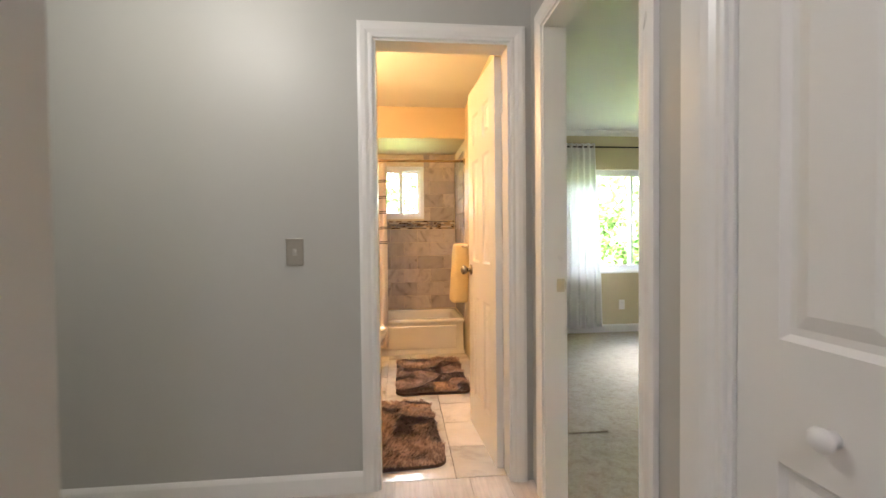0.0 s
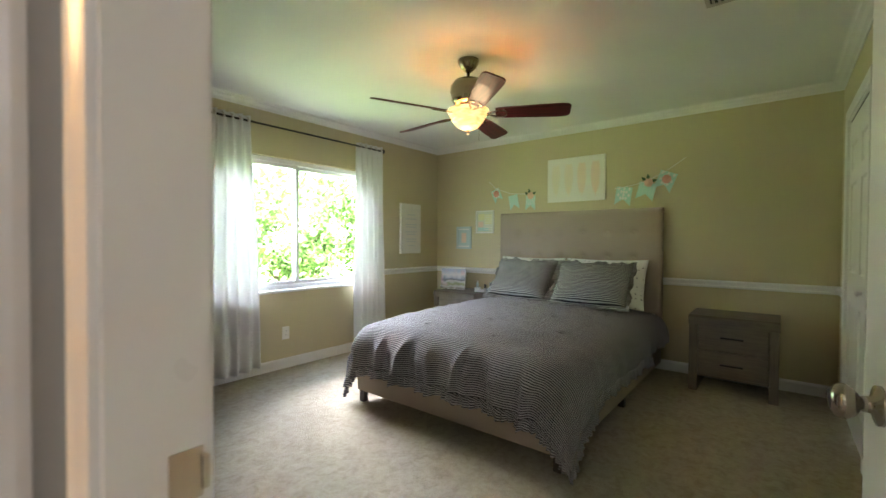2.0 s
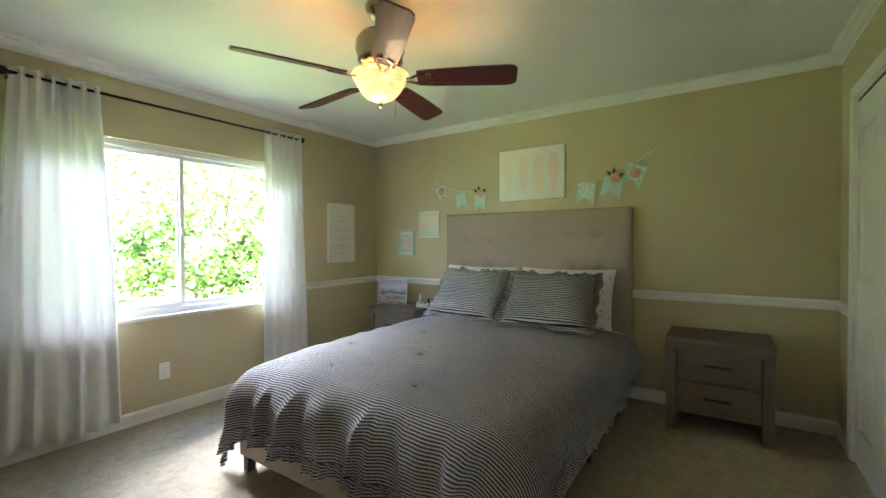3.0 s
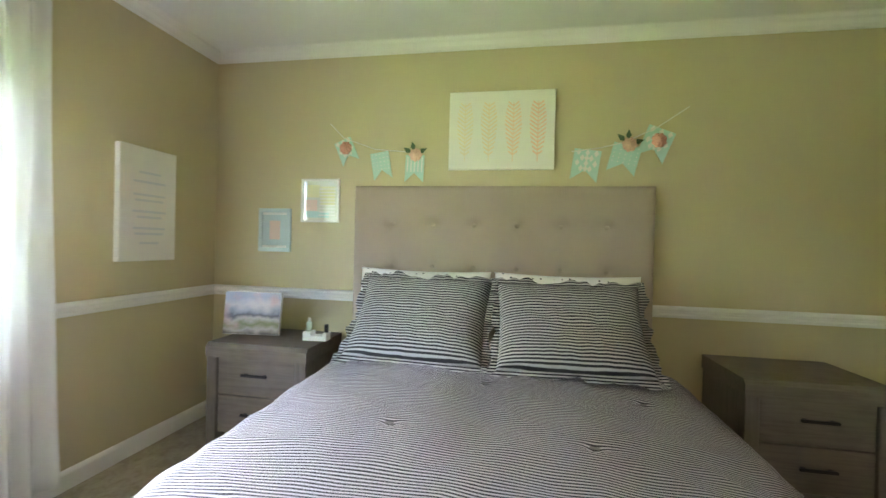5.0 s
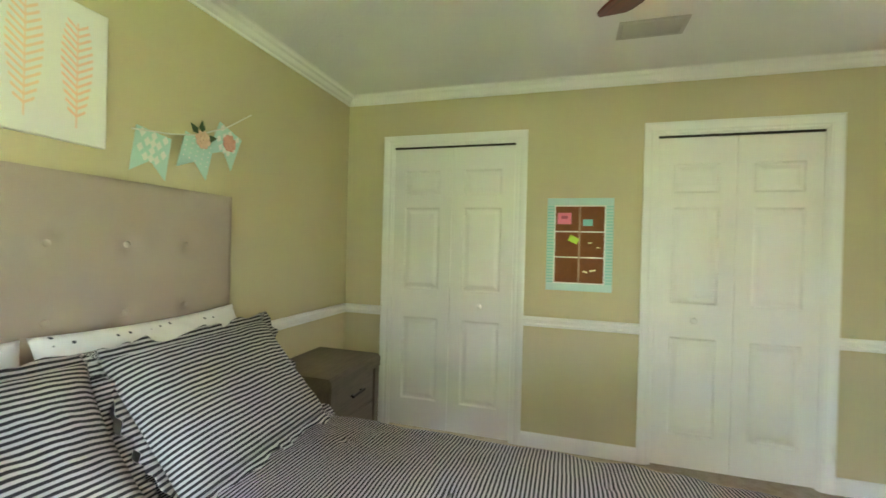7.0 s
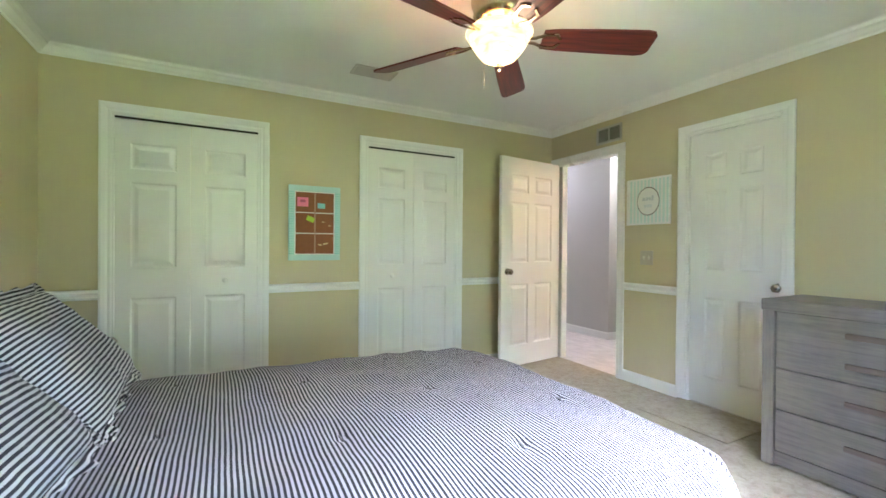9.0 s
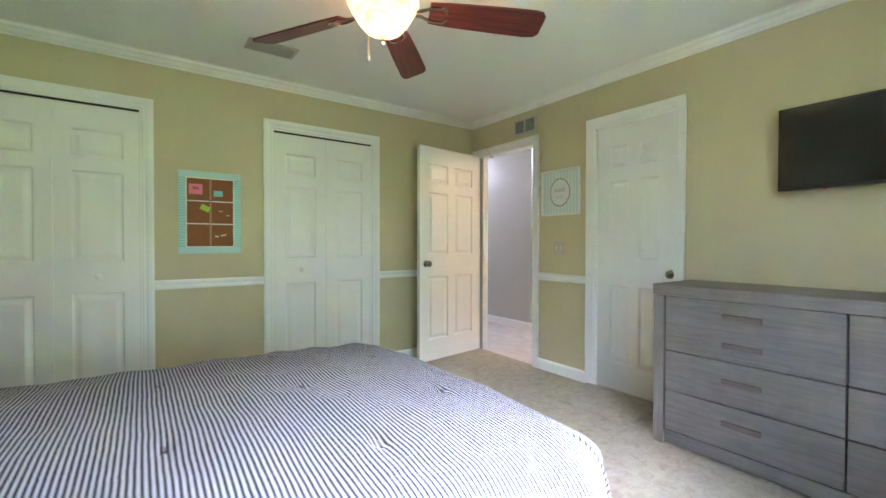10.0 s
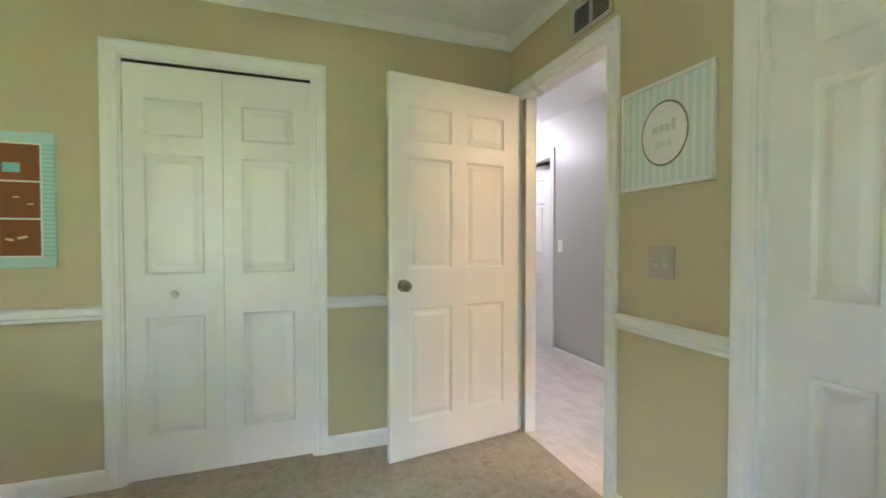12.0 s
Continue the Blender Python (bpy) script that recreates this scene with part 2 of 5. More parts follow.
def prism(pts, axis, a, b, bm=None):
    """A polygon of (u, w) drawn out along an axis from a to b."""
    bm = bm or bmesh.new()
    put = {"x": lambda t, u, w: (t, u, w), "y": lambda t, u, w: (u, t, w), "z": lambda t, u, w: (u, w, t)}[axis]
    lo = [bm.verts.new(put(a, u, w)) for u, w in pts]
    hi = [bm.verts.new(put(b, u, w)) for u, w in pts]
    n = len(pts)
    bm.faces.new(lo)
    bm.faces.new(hi)
    for k in range(n):
        bm.faces.new((lo[k], lo[(k + 1) % n], hi[(k + 1) % n], hi[k]))
    return bm


def wall(name, axis, c0, c1, a0, a1, z0, z1, holes, material, label):
    """A wall that runs along axis, with real holes (a, b, low, high) through it."""
    bm = bmesh.new()
    cuts = sorted({a0, a1, *[h[0] for h in holes], *[h[1] for h in holes]})
    for p, q in zip(cuts, cuts[1:]):
        mine = sorted([(h[2], h[3]) for h in holes if h[0] <= p + 1e-6 and h[1] >= q - 1e-6])
        z = z0
        for lo, hi in mine + [(z1, z1)]:
            if lo - z > 1e-4:
                if axis == "x":
                    bx(bm, p, c0, z, q, c1, lo)
                else:
                    bx(bm, c0, p, z, c1, q, lo)
            z = hi
    bmesh.ops.remove_doubles(bm, verts=bm.verts, dist=1e-5)
    return structure(part(name, bm, material), label, "wall")


def molding(name, face, sign, along, a0, a1, prof, material, label, m0=0, m1=0):
    """Trim with a profile of (depth off the wall, height), along 'x' or 'y', on the plane `face`, mitred where m0 or m1 is 1."""
    bm = bmesh.new()
    rows = []
    for a, s in ((a0, m0), (a1, -m1)):
        ring = []
        for d, z in prof:
            t, c = a + s * d, face + sign * d
            ring.append(bm.verts.new((t, c, z) if along == "x" else (c, t, z)))
        rows.append(ring)
    n = len(prof)
    bm.faces.new(rows[0])
    bm.faces.new(rows[1])
    for k in range(n):
        bm.faces.new((rows[0][k], rows[0][(k + 1) % n], rows[1][(k + 1) % n], rows[1][k]))
    return structure(part(name, bm, material), label, "trim")


BASE = [(0, 0.0), (0.014, 0.0), (0.014, 0.075), (0.010, 0.086), (0.004, 0.094), (0, 0.094)]
RAIL = [(0, 0.802), (0.010, 0.802), (0.014, 0.807), (0.014, 0.818), (0.005, 0.824), (0.005, 0.836), (0.021, 0.840), (0.025, 0.850), (0.021, 0.860), (0.008, 0.866), (0, 0.868)]
CEILZ = 2.42
CROWN = [(0, CEILZ - 0.062), (0.008, CEILZ - 0.062), (0.012, CEILZ - 0.053), (0.030, CEILZ - 0.044), (0.046, CEILZ - 0.028), (0.062, CEILZ - 0.020), (0.068, CEILZ - 0.006), (0.078, CEILZ), (0, CEILZ)]

# ---- structure ----
DH = 2.045
WIN = (1.955, 3.785, 0.735, 1.965)
BWIN = (-0.19, 0.325, 1.38, 1.99)
wall("wall_bedroom_west", "y", 0.73, 0.762, 0.395, 4.38, 0, CEILZ, [(0.472, 1.275, 0, DH), (1.907, 2.532, 0, DH)], WALL, "beige painted bedroom wall with two doorways")
wall("wall_hall_east", "y", 0.67, 0.73, -3.5, 1.55, 0, CEILZ, [(0.530, 1.275, 0, DH), (-0.49, 0.25, 0, DH)], HALLPAINT, "grey painted hallway wall with a doorway")
wall("wall_bath_east", "y", 0.69, 0.73, 1.55, 4.38, 0, CEILZ, [(1.907, 2.532, 0, DH)], BATHPAINT, "cream painted bathroom wall")
wall("wall_bedroom_east", "y", 4.955, 5.07, 0.275, 4.50, 0, CEILZ, [], WALL, "beige painted wall behind the bed")
wall("wall_bedroom_north", "x", 4.38, 4.50, 0.73, 4.955, 0, CEILZ, [WIN], WALL, "beige painted wall with a sliding window")
wall("wall_bedroom_south", "x", 0.275, 0.395, 0.73, 4.955, 0, CEILZ, [(1.956, 2.832, 0, DH), (3.681, 4.586, 0, DH)], WALL, "beige painted wall with two closets")
wall("wall_hall_end", "x", 1.44, 1.495, -2.6, 0.67, 0, CEILZ, [(-0.055, 0.57, 0, DH)], HALLPAINT, "grey painted hallway end wall with the bathroom doorway")
wall("wall_bath_south", "x", 1.495, 1.55, -0.95, 0.67, 0, CEILZ, [(-0.055, 0.57, 0, DH)], BATHPAINT, "cream painted bathroom wall with a doorway")
wall("wall_bath_west", "y", -0.95, -0.83, 1.55, 4.50, 0, CEILZ, [], BATHPAINT, "cream painted bathroom wall")
wall("wall_bath_north", "x", 4.375, 4.50, -0.83, 0.73, 0, CEILZ, [BWIN], BATHPAINT, "bathroom outer wall with a small window")
wall("wall_hall_west", "y", -0.53, -0.42, -3.5, 0.16, 0, CEILZ, [(-1.68, -0.93, 0, DH)], HALLPAINT, "lavender grey hallway wall with a doorway")
wall("wall_hall_south", "x", -3.6, -3.5, -2.6, 0.73, 0, CEILZ, [], HALLPAINT, "grey hallway wall")
wall("wall_alcove_west", "y", -2.7, -2.6, -3.5, 1.495, 0, CEILZ, [], HALLPAINT, "grey hallway wall")
wall("wall_alcove_south", "x", -0.2, -0.1, -2.6, -0.53, 0, CEILZ, [], HALLPAINT, "grey hallway wall")
wall("wall_closet_back", "x", -0.45, -0.35, 0.73, 5.07, 0, CEILZ, [], WALL, "closet back wall")

structure(part("floor", box(0.73, 0.275, -0.12, 5.07, 4.50, 0.0), CARPET), "cream cut-pile carpet floor", "carpet")
structure(part("floor_hall", box(-2.7, -3.6, -0.12, 0.73, 1.495, -0.012), GROUT), "hallway subfloor", "floor")
structure(part("floor_bath", box(-0.95, 1.495, -0.12, 0.73, 4.50, -0.012), GROUT), "bathroom subfloor", "floor")
structure(part("floor_closet", box(0.73, -0.45, -0.12, 5.07, 0.275, 0.0), CARPET), "closet carpet", "floor")
structure(part("ceiling", box(-2.7, -3.6, CEILZ, 5.07, 4.50, CEILZ + 0.12), CEIL), "white textured ceiling", "ceiling")
structure(part("bath_soffit", box(-0.83, 3.60, 2.12, 0.69, 4.375, CEILZ - 0.002), BATHPAINT), "cream painted soffit above the bathtub", "soffit")

for nm, face, sg, al, a0, a1 in (("S", 0.395, 1, "x", 0.762, 4.955), ("N", 4.38, -1, "x", 0.762, 4.955), ("W", 0.762, 1, "y", 0.395, 4.38), ("E", 4.955, -1, "y", 0.395, 4.38)):
    molding("crown_molding", face, sg, al, a0, a1, CROWN, TRIM, "white crown molding under the ceiling", 1, 1)
CS = 0.068
runs = [(0.395, 1, "x", [(0.762, 1.956 - CS, 1, 0), (2.832 + CS, 3.681 - CS, 0, 0), (4.586 + CS, 4.955, 0, 1)]),
        (0.762, 1, "y", [(1.275 + CS, 1.907 - CS, 0, 0), (2.532 + CS, 4.38, 0, 1)]),
        (4.955, -1, "y", [(0.395, 4.38, 1, 1)])]
for face, sg, al, segs in runs:
    for a0, a1, m0, m1 in segs:
        molding("baseboard", face, sg, al, a0, a1, BASE, TRIM, "white painted baseboard", m0, m1)
        molding("chair_rail", face, sg, al, a0, a1, RAIL, TRIM, "white moulded chair rail", m0, m1)
molding("baseboard", 4.38, -1, "x", 0.762, 4.955, BASE, TRIM, "white painted baseboard under the window", 1, 1)
molding("chair_rail", 4.38, -1, "x", 0.762, WIN[0] - 0.02, RAIL, TRIM, "white moulded chair rail", 1, 0)
molding("chair_rail", 4.38, -1, "x", WIN[1] + 0.02, 4.955, RAIL, TRIM, "white moulded chair rail", 0, 1)
molding("baseboard", 1.44, -1, "x", -2.6, -0.055 - CS, BASE, TRIM, "white hallway baseboard", 1, 0)
molding("baseboard", -0.42, 1, "y", -0.93 + CS, 0.16, BASE, TRIM, "white hallway baseboard", 0, -1)
molding("baseboard", 0.16, 1, "x", -2.6, -0.42, BASE, TRIM, "white hallway baseboard", 1, -1)
molding("baseboard", 0.67, -1, "y", -3.5, -0.49 - 0.115, BASE, TRIM, "white hallway baseboard", 1, 0)


def casing(name, along, face, sign, a, b, h, label, jamb=None, w=CS, parent=None):
    """Moulded casing round an opening a..b, h high, proud of the plane `face`; jamb: the depth of its lining."""
    prof = [(0, 0.0), (0.011, 0.0), (0.013, 0.008), (0.011, 0.020), (0.016, 0.034), (0.018, 0.054), (0.015, w), (0, w)]
    holder = new(name)
    structure(holder, label, "trim")
    bms = []
    for side in (0, 1, 2):
        bm = bmesh.new()
        rings = []
        for end in (0, 1):
            ring = []
            for d, u in prof:
                if side == 0:
                    t, z = a - u, (0.0 if end == 0 else h + u)
                elif side == 1:
                    t, z = b + u, (0.0 if end == 0 else h + u)
                else:
                    t, z = ((a - u) if end == 0 else (b + u)), h + u
                c = face + sign * d
                ring.append(bm.verts.new((t, c, z) if along == "x" else (c, t, z)))
            rings.append(ring)
        n = len(prof)
        bm.faces.new(rings[0])
        bm.faces.new(rings[1])
        for k in range(n):
            bm.faces.new((rings[0][k], rings[0][(k + 1) % n], rings[1][(k + 1) % n], rings[1][k]))
        part("casing_leg" if side < 2 else "casing_head", bm, TRIM, holder)
    if jamb:
        c0, c1 = jamb
        for lo, hi in (((a, 0), (a + 0.012, h)), ((b - 0.012, 0), (b, h)), ((a + 0.012, h - 0.012), (b - 0.012, h))):
            bm = box(lo[0], c0, lo[1], hi[0], c1, hi[1]) if along == "x" else box(c0, lo[0], lo[1], c1, hi[0], hi[1])
            part("jamb", bm, TRIM, holder)
    return holder


casing("trim_entry", "y", 0.762, 1, 0.472, 1.275, DH, "white door casing and jamb", (0.668, 0.764))
entry_hall = casing("trim_entry_hall", "y", 0.67, -1, 0.530, 1.275, DH, "white door casing in the hallway")
part("jamb", box(0.667, 0.526, 0, 0.733, 0.540, DH - 0.013), TRIM, entry_hall)
casing("trim_door_two", "y", 0.762, 1, 1.907, 2.532, DH, "white door casing and jamb", (0.688, 0.764))
casing("trim_closet_one", "x", 0.395, 1, 3.681, 4.586, DH, "white closet casing", (0.273, 0.397))
casing("trim_closet_two", "x", 0.395, 1, 1.956, 2.832, DH, "white closet casing", (0.273, 0.397))
casing("trim_bath", "x", 1.44, -1, -0.055, 0.57, DH, "white bathroom door casing and jamb", (1.438, 1.552))
casing("trim_hall_closet", "y", 0.67, -1, -0.49, 0.25, DH, "white hallway closet casing", (0.668, 0.732), 0.115)
casing("trim_hall_west", "y", -0.42, 1, -1.68, -0.93, DH, "white door casing in the hallway", (-0.532, -0.418))


# ---- doors ----
ROWS3 = ((0.20, 0.80), (1.008, 1.60), (1.69, 1.87))


KNOBMETAL = plain("polished_nickel_knob", (0.34, 0.31, 0.27), 0.16, 1.0, var=0.08, relief=0)


def knob_set(parent, x, z, y, sgn, mat=KNOBMETAL):
    """A round knob with its rose on one face."""
    m = Matrix.Translation((x, y, z)) @ pose(0, 0, 0, -90 * sgn)
    k = part("knob", lathe([(0.0, 0), (0.032, 0), (0.032, 0.006), (0.014, 0.012), (0.012, 0.026), (0.022, 0.032), (0.029, 0.044), (0.027, 0.056), (0.015, 0.064), (0, 0.065)], 20, None, m), mat, parent, "satin nickel door knob", True)
    return k


def panel_door(name, m, w, h, label, cols=2, t=0.035, knobs=(), stile=0.11, holder=None, rows=ROWS3):
    """Moulded panel door: local x across from the hinge, y thickness, z up."""
    d = holder or thing(name, m, label, "door")
    bm = bmesh.new()
    k = h / 2.03
    mid = 0.09
    pw = (w - 2 * stile - (cols - 1) * mid) / cols
    xs = [(stile + c * (pw + mid), stile + c * (pw + mid) + pw) for c in range(cols)]
    zs = [(a * k, b * k) for a, b in rows]
    # stiles and rails
    edges = [0] + [v for p in xs for v in p] + [w]
    for a, b in zip(edges[0::2], edges[1::2]):
        bx(bm, a, 0, 0, b, t, h)
    ze = [0] + [v for p in zs for v in p] + [h]
    for x0, x1 in xs:
        for a, b in zip(ze[0::2], ze[1::2]):
            bx(bm, x0, 0, a, x1, t, b)
    bmesh.ops.remove_doubles(bm, verts=bm.verts, dist=1e-5)
    inner = [f for f in bm.faces if len([e for e in f.edges if len(e.link_faces) > 2]) == 4]
    bmesh.ops.delete(bm, geom=inner, context="FACES_ONLY")
    leaf = part("leaf", bm, DOORW, d)
    if holder:
        leaf.matrix_basis = m
    for x0, x1 in xs:
        for z0, z1 in zs:
            pm = bmesh.new()
            for y0, s in ((0, 1), (t, -1)):
                loops = []
                for ins, dep in ((0, 0.001), (0.010, 0.010), (0.022, 0.010), (0.045, 0.003)):
                    loops.append([pm.verts.new((x, y0 + s * dep, z)) for x, z in ((x0 + ins, z0 + ins), (x1 - ins, z0 + ins), (x1 - ins, z1 - ins), (x0 + ins, z1 - ins))])
                for A, B in zip(loops, loops[1:]):
                    for q in range(4):
                        pm.faces.new((A[q], A[(q + 1) % 4], B[(q + 1) % 4], B[q]))
                pm.faces.new(loops[-1])
            part("panel", pm, DOORW, leaf)
    for x, z, sides in knobs:
        for sgn in sides:
            knob_set(leaf, x, z, t if sgn > 0 else 0, sgn)
    return d


def hinge(parent, t, z, mat=TRIM):
    """A hinge plate on the leaf's edge, with its knuckle."""
    bm = box(-0.003, 0.002, z - 0.045, 0.0, t - 0.003, z + 0.045)
    rod((-0.004, 0.0, z - 0.047), (-0.004, 0.0, z + 0.047), 0.006, 8, bm)
    return part("hinge", bm, mat, parent, "butt hinge")


E_ANG = 8.2
entry = panel_door("door_entry", pose(0.780, 0.488, 0.012, 0, 0, E_ANG), 0.828, 2.03, "white six-panel door standing open against the closet wall", knobs=[(0.752, 0.925, (1, -1))])
part("latch", box(0.798, 0.006, 0.93, 0.803, 0.029, 0.985), NICKEL, entry)
panel_door("door_two", pose(0.735, 1.920, 0.012, 0, 0, 90) @ Matrix.Translation((0, 0, 0)), 0.602, 2.02, "white six-panel door standing closed in a deep jamb", knobs=[(0.590, 0.908, (-1,))])
bath_leaf = panel_door("door_bath", pose(0.557, 1.556, 0.0, 0, 0, 94), 0.57, 2.03, "white six-panel bathroom door standing open", knobs=[(0.51, 0.955, (1, -1))])
panel_door("door_hall_room", pose(-0.535, -1.67, 0.0, 0, 0, 105), 0.73, 2.02, "white six-panel door standing ajar off the hallway", knobs=[(0.67, 0.955, (1, -1))])

for z in (0.25, 1.03, 1.80):
    hinge(bath_leaf, 0.035, z)
    hinge(entry, 0.035, z)


def bifold(name, m, w, h, label, knob_leaf=0, kz=0.90):
    """Two hinged leaves, each with three panels; local x across, y towards the room."""
    d = thing(name, m, label, "closet door")
    lw = w / 2 - 0.003
    for k in (0, 1):
        panel_door("leaf", Matrix.Translation((k * (w / 2) + 0.001, 0, 0)), lw, h, "", 1, 0.03, stile=0.085, holder=d)
    kb = lathe([(0, 0), (0.012, 0), (0.010, 0.010), (0.017, 0.016), (0.019, 0.024), (0.013, 0.031), (0, 0.033)], 16, None, Matrix.Translation((knob_leaf * w / 2 + (w / 4), 0.03, kz)) @ pose(0, 0, 0, -90))
    part("knob", kb, PLASTIC, d, "small round white knob", True)
    part("track", box(0.0, 0.002, h + 0.004, w, 0.028, h + 0.016), DARK, d, "dark overhead track")
    return d


# closet fronts, set into their casings
bifold("closet_door", pose(1.969, 0.362, 0.012), 0.85, 2.004, "white two-leaf bifold closet door, closed", 1)
bifold("closet_door", pose(3.694, 0.362, 0.012), 0.879, 2.004, "white two-leaf bifold closet door, closed", 0)
bifold("hall_closet_door", pose(0.705, -0.474, 0.0, 0, 0, 90), 0.71, 1.96, "white bifold hallway closet door, closed", 1, 0.85)

# ---- bedroom: window, curtains ----
def window(name, x0, x1, z0, z1, yin, yout, split, label, parent_label=""):
    """A sliding vinyl window in a wall that runs along x."""
    w = new(name)
    structure(w, label, "window")
    f, ym = 0.045, (yin + yout) / 2 + 0.02
    for a in ((x0, ym - 0.035, z0, x0 + f, ym + 0.035, z1), (x1 - f, ym - 0.035, z0, x1, ym + 0.035, z1), (x0 + f, ym - 0.035, z0, x1 - f, ym + 0.035, z0 + f), (x0 + f, ym - 0.035, z1 - f, x1 - f, ym + 0.035, z1)):
        part("window_frame", box(*a, 0.004), VINYL, w)
    s = 0.03
    for a, b, y in ((x0 + f, split + 0.02, ym - 0.014), (split - 0.02, x1 - f, ym + 0.014)):
        lo, hi = z0 + f, z1 - f
        sash = part("sash", bx(bx(bx(box(a, y - 0.013, lo, a + s, y + 0.013, hi), b - s, y - 0.013, lo, b, y + 0.013, hi), a + s, y - 0.013, lo, b - s, y + 0.013, lo + s), a + s, y - 0.013, hi - s, b - s, y + 0.013, hi), VINYL, w)
        pane = part("pane", box(a + s, y - 0.003, lo + s, b - s, y + 0.003, hi - s), GLASS, sash, "clear window glass")
        pane.visible_shadow = False
    part("latch", box(split - 0.012, ym - 0.045, (z0 + z1) / 2 - 0.03, split + 0.008, ym - 0.03, (z0 + z1) / 2 + 0.03, 0.003), VINYL, w)
    return w


window_one = window("window_1", WIN[0], WIN[1], WIN[2], WIN[3], 4.38, 4.50, 2.868, "wide white vinyl sliding window with garden behind")
part("window_sill", box(WIN[0] - 0.03, 4.352, WIN[2] - 0.022, WIN[1] + 0.03, 4.45, WIN[2] + 0.003, 0.004), TRIM, window_one)
window_two = window("window_2", BWIN[0], BWIN[1], BWIN[2], BWIN[3], 4.38, 4.50, 0.06, "small white vinyl sliding window over the bathtub")

rodt = thing("curtain_rod", pose(0, 0, 0), "thin black metal curtain rod with ball finials", "curtain rod")
part("rod", rod((1.90, 4.27, 2.205), (3.84, 4.27, 2.205), 0.009, 12), BLACKMETAL, rodt, "", True)
for x in (1.895, 3.845):
    part("finial", lathe([(0, -0.026), (0.014, -0.022), (0.025, -0.006), (0.025, 0.008), (0.014, 0.022), (0, 0.026)], 14, None, Matrix.Translation((x, 4.27, 2.205)) @ pose(0, 0, 0, 0, 90)), BLACKMETAL, rodt, "", True)
for x in (1.93, 3.81):
    part("bracket", rod((x, 4.27, 2.205), (x, 4.379, 2.195), 0.007, 8), BLACKMETAL, rodt)


def curtain(name, x0, x1, b0, b1, ztop, zbot, y, folds, seed, label):
    """A gathered sheet between x0..x1 at the top and b0..b1 at the hem."""
    t = thing(name, pose(0, 0, 0), label, "curtain", "curtains at the window")
    rng = random.Random(seed)
    ph = [rng.uniform(0, 6.28) for _ in range(6)]
    bm = bmesh.new()
    nu, nv = folds * 12, 40
    rows = []
    for j in range(nv + 1):
        f = j / nv
        z = ztop + (zbot - ztop) * f
        row = []
        for i in range(nu + 1):
            u = i / nu
            x = (x0 + (x1 - x0) * u) * (1 - f) + (b0 + (b1 - b0) * u) * f
            amp = 0.020 + 0.012 * f
            yy = y + amp * math.sin(2 * math.pi * folds * u + 0.5 * math.sin(3 * f + ph[0])) + 0.012 * f * math.sin(5.3 * u + 4 * f + ph[1]) + 0.006 * math.sin(11 * u + 9 * f + ph[2])
            x += 0.010 * f * math.sin(2 * math.pi * folds * u * 0.5 + ph[3]) + 0.012 * math.sin(4.2 * f + ph[4] + 2 * u) * f
            row.append(bm.verts.new((x, yy, z + 0.010 * f * math.sin(7 * u + ph[5]))))
        rows.append(row)
    for a, b in zip(rows, rows[1:]):
        for i in range(nu):
            bm.faces.new((a[i], a[i + 1], b[i + 1], b[i]))
    sh = part("panel", bm, SHEER, t, "", True)
    md = sh.modifiers.new("thick", "SOLIDIFY")
    md.thickness = 0.002
    for k in range(folds):
        u = (k + 0.5) / folds
        part("grommet", lathe([(0.016, -0.004), (0.023, -0.004), (0.023, 0.004), (0.016, 0.004), (0.016, -0.004)], 14, None, Matrix.Translation((x0 + (x1 - x0) * u, y, ztop - 0.035)) @ pose(0, 0, 0, 0, 90)), NICKEL, t)
    return t


curtain("curtain", 1.925, 2.335, 1.79, 2.42, 2.245, 0.085, 4.27, 6, 3, "white sheer grommet curtain drawn to one side, nearly to the floor")
curtain("curtain", 3.475, 3.84, 3.45, 3.89, 2.245, 0.085, 4.27, 5, 8, "white sheer grommet curtain drawn to one side beside the bed")

# ---- bed ----
BX0, BX1, BY0, BY1 = 2.605, 4.865, 1.605, 3.22
DARKWOOD = plain("dark_stained_wood", (0.045, 0.03, 0.022), 0.4, var=0.2, scale=8)
bed = thing("bed", pose(0, 0, 0), "queen bed with beige tufted linen headboard and upholstered rails", "bed")


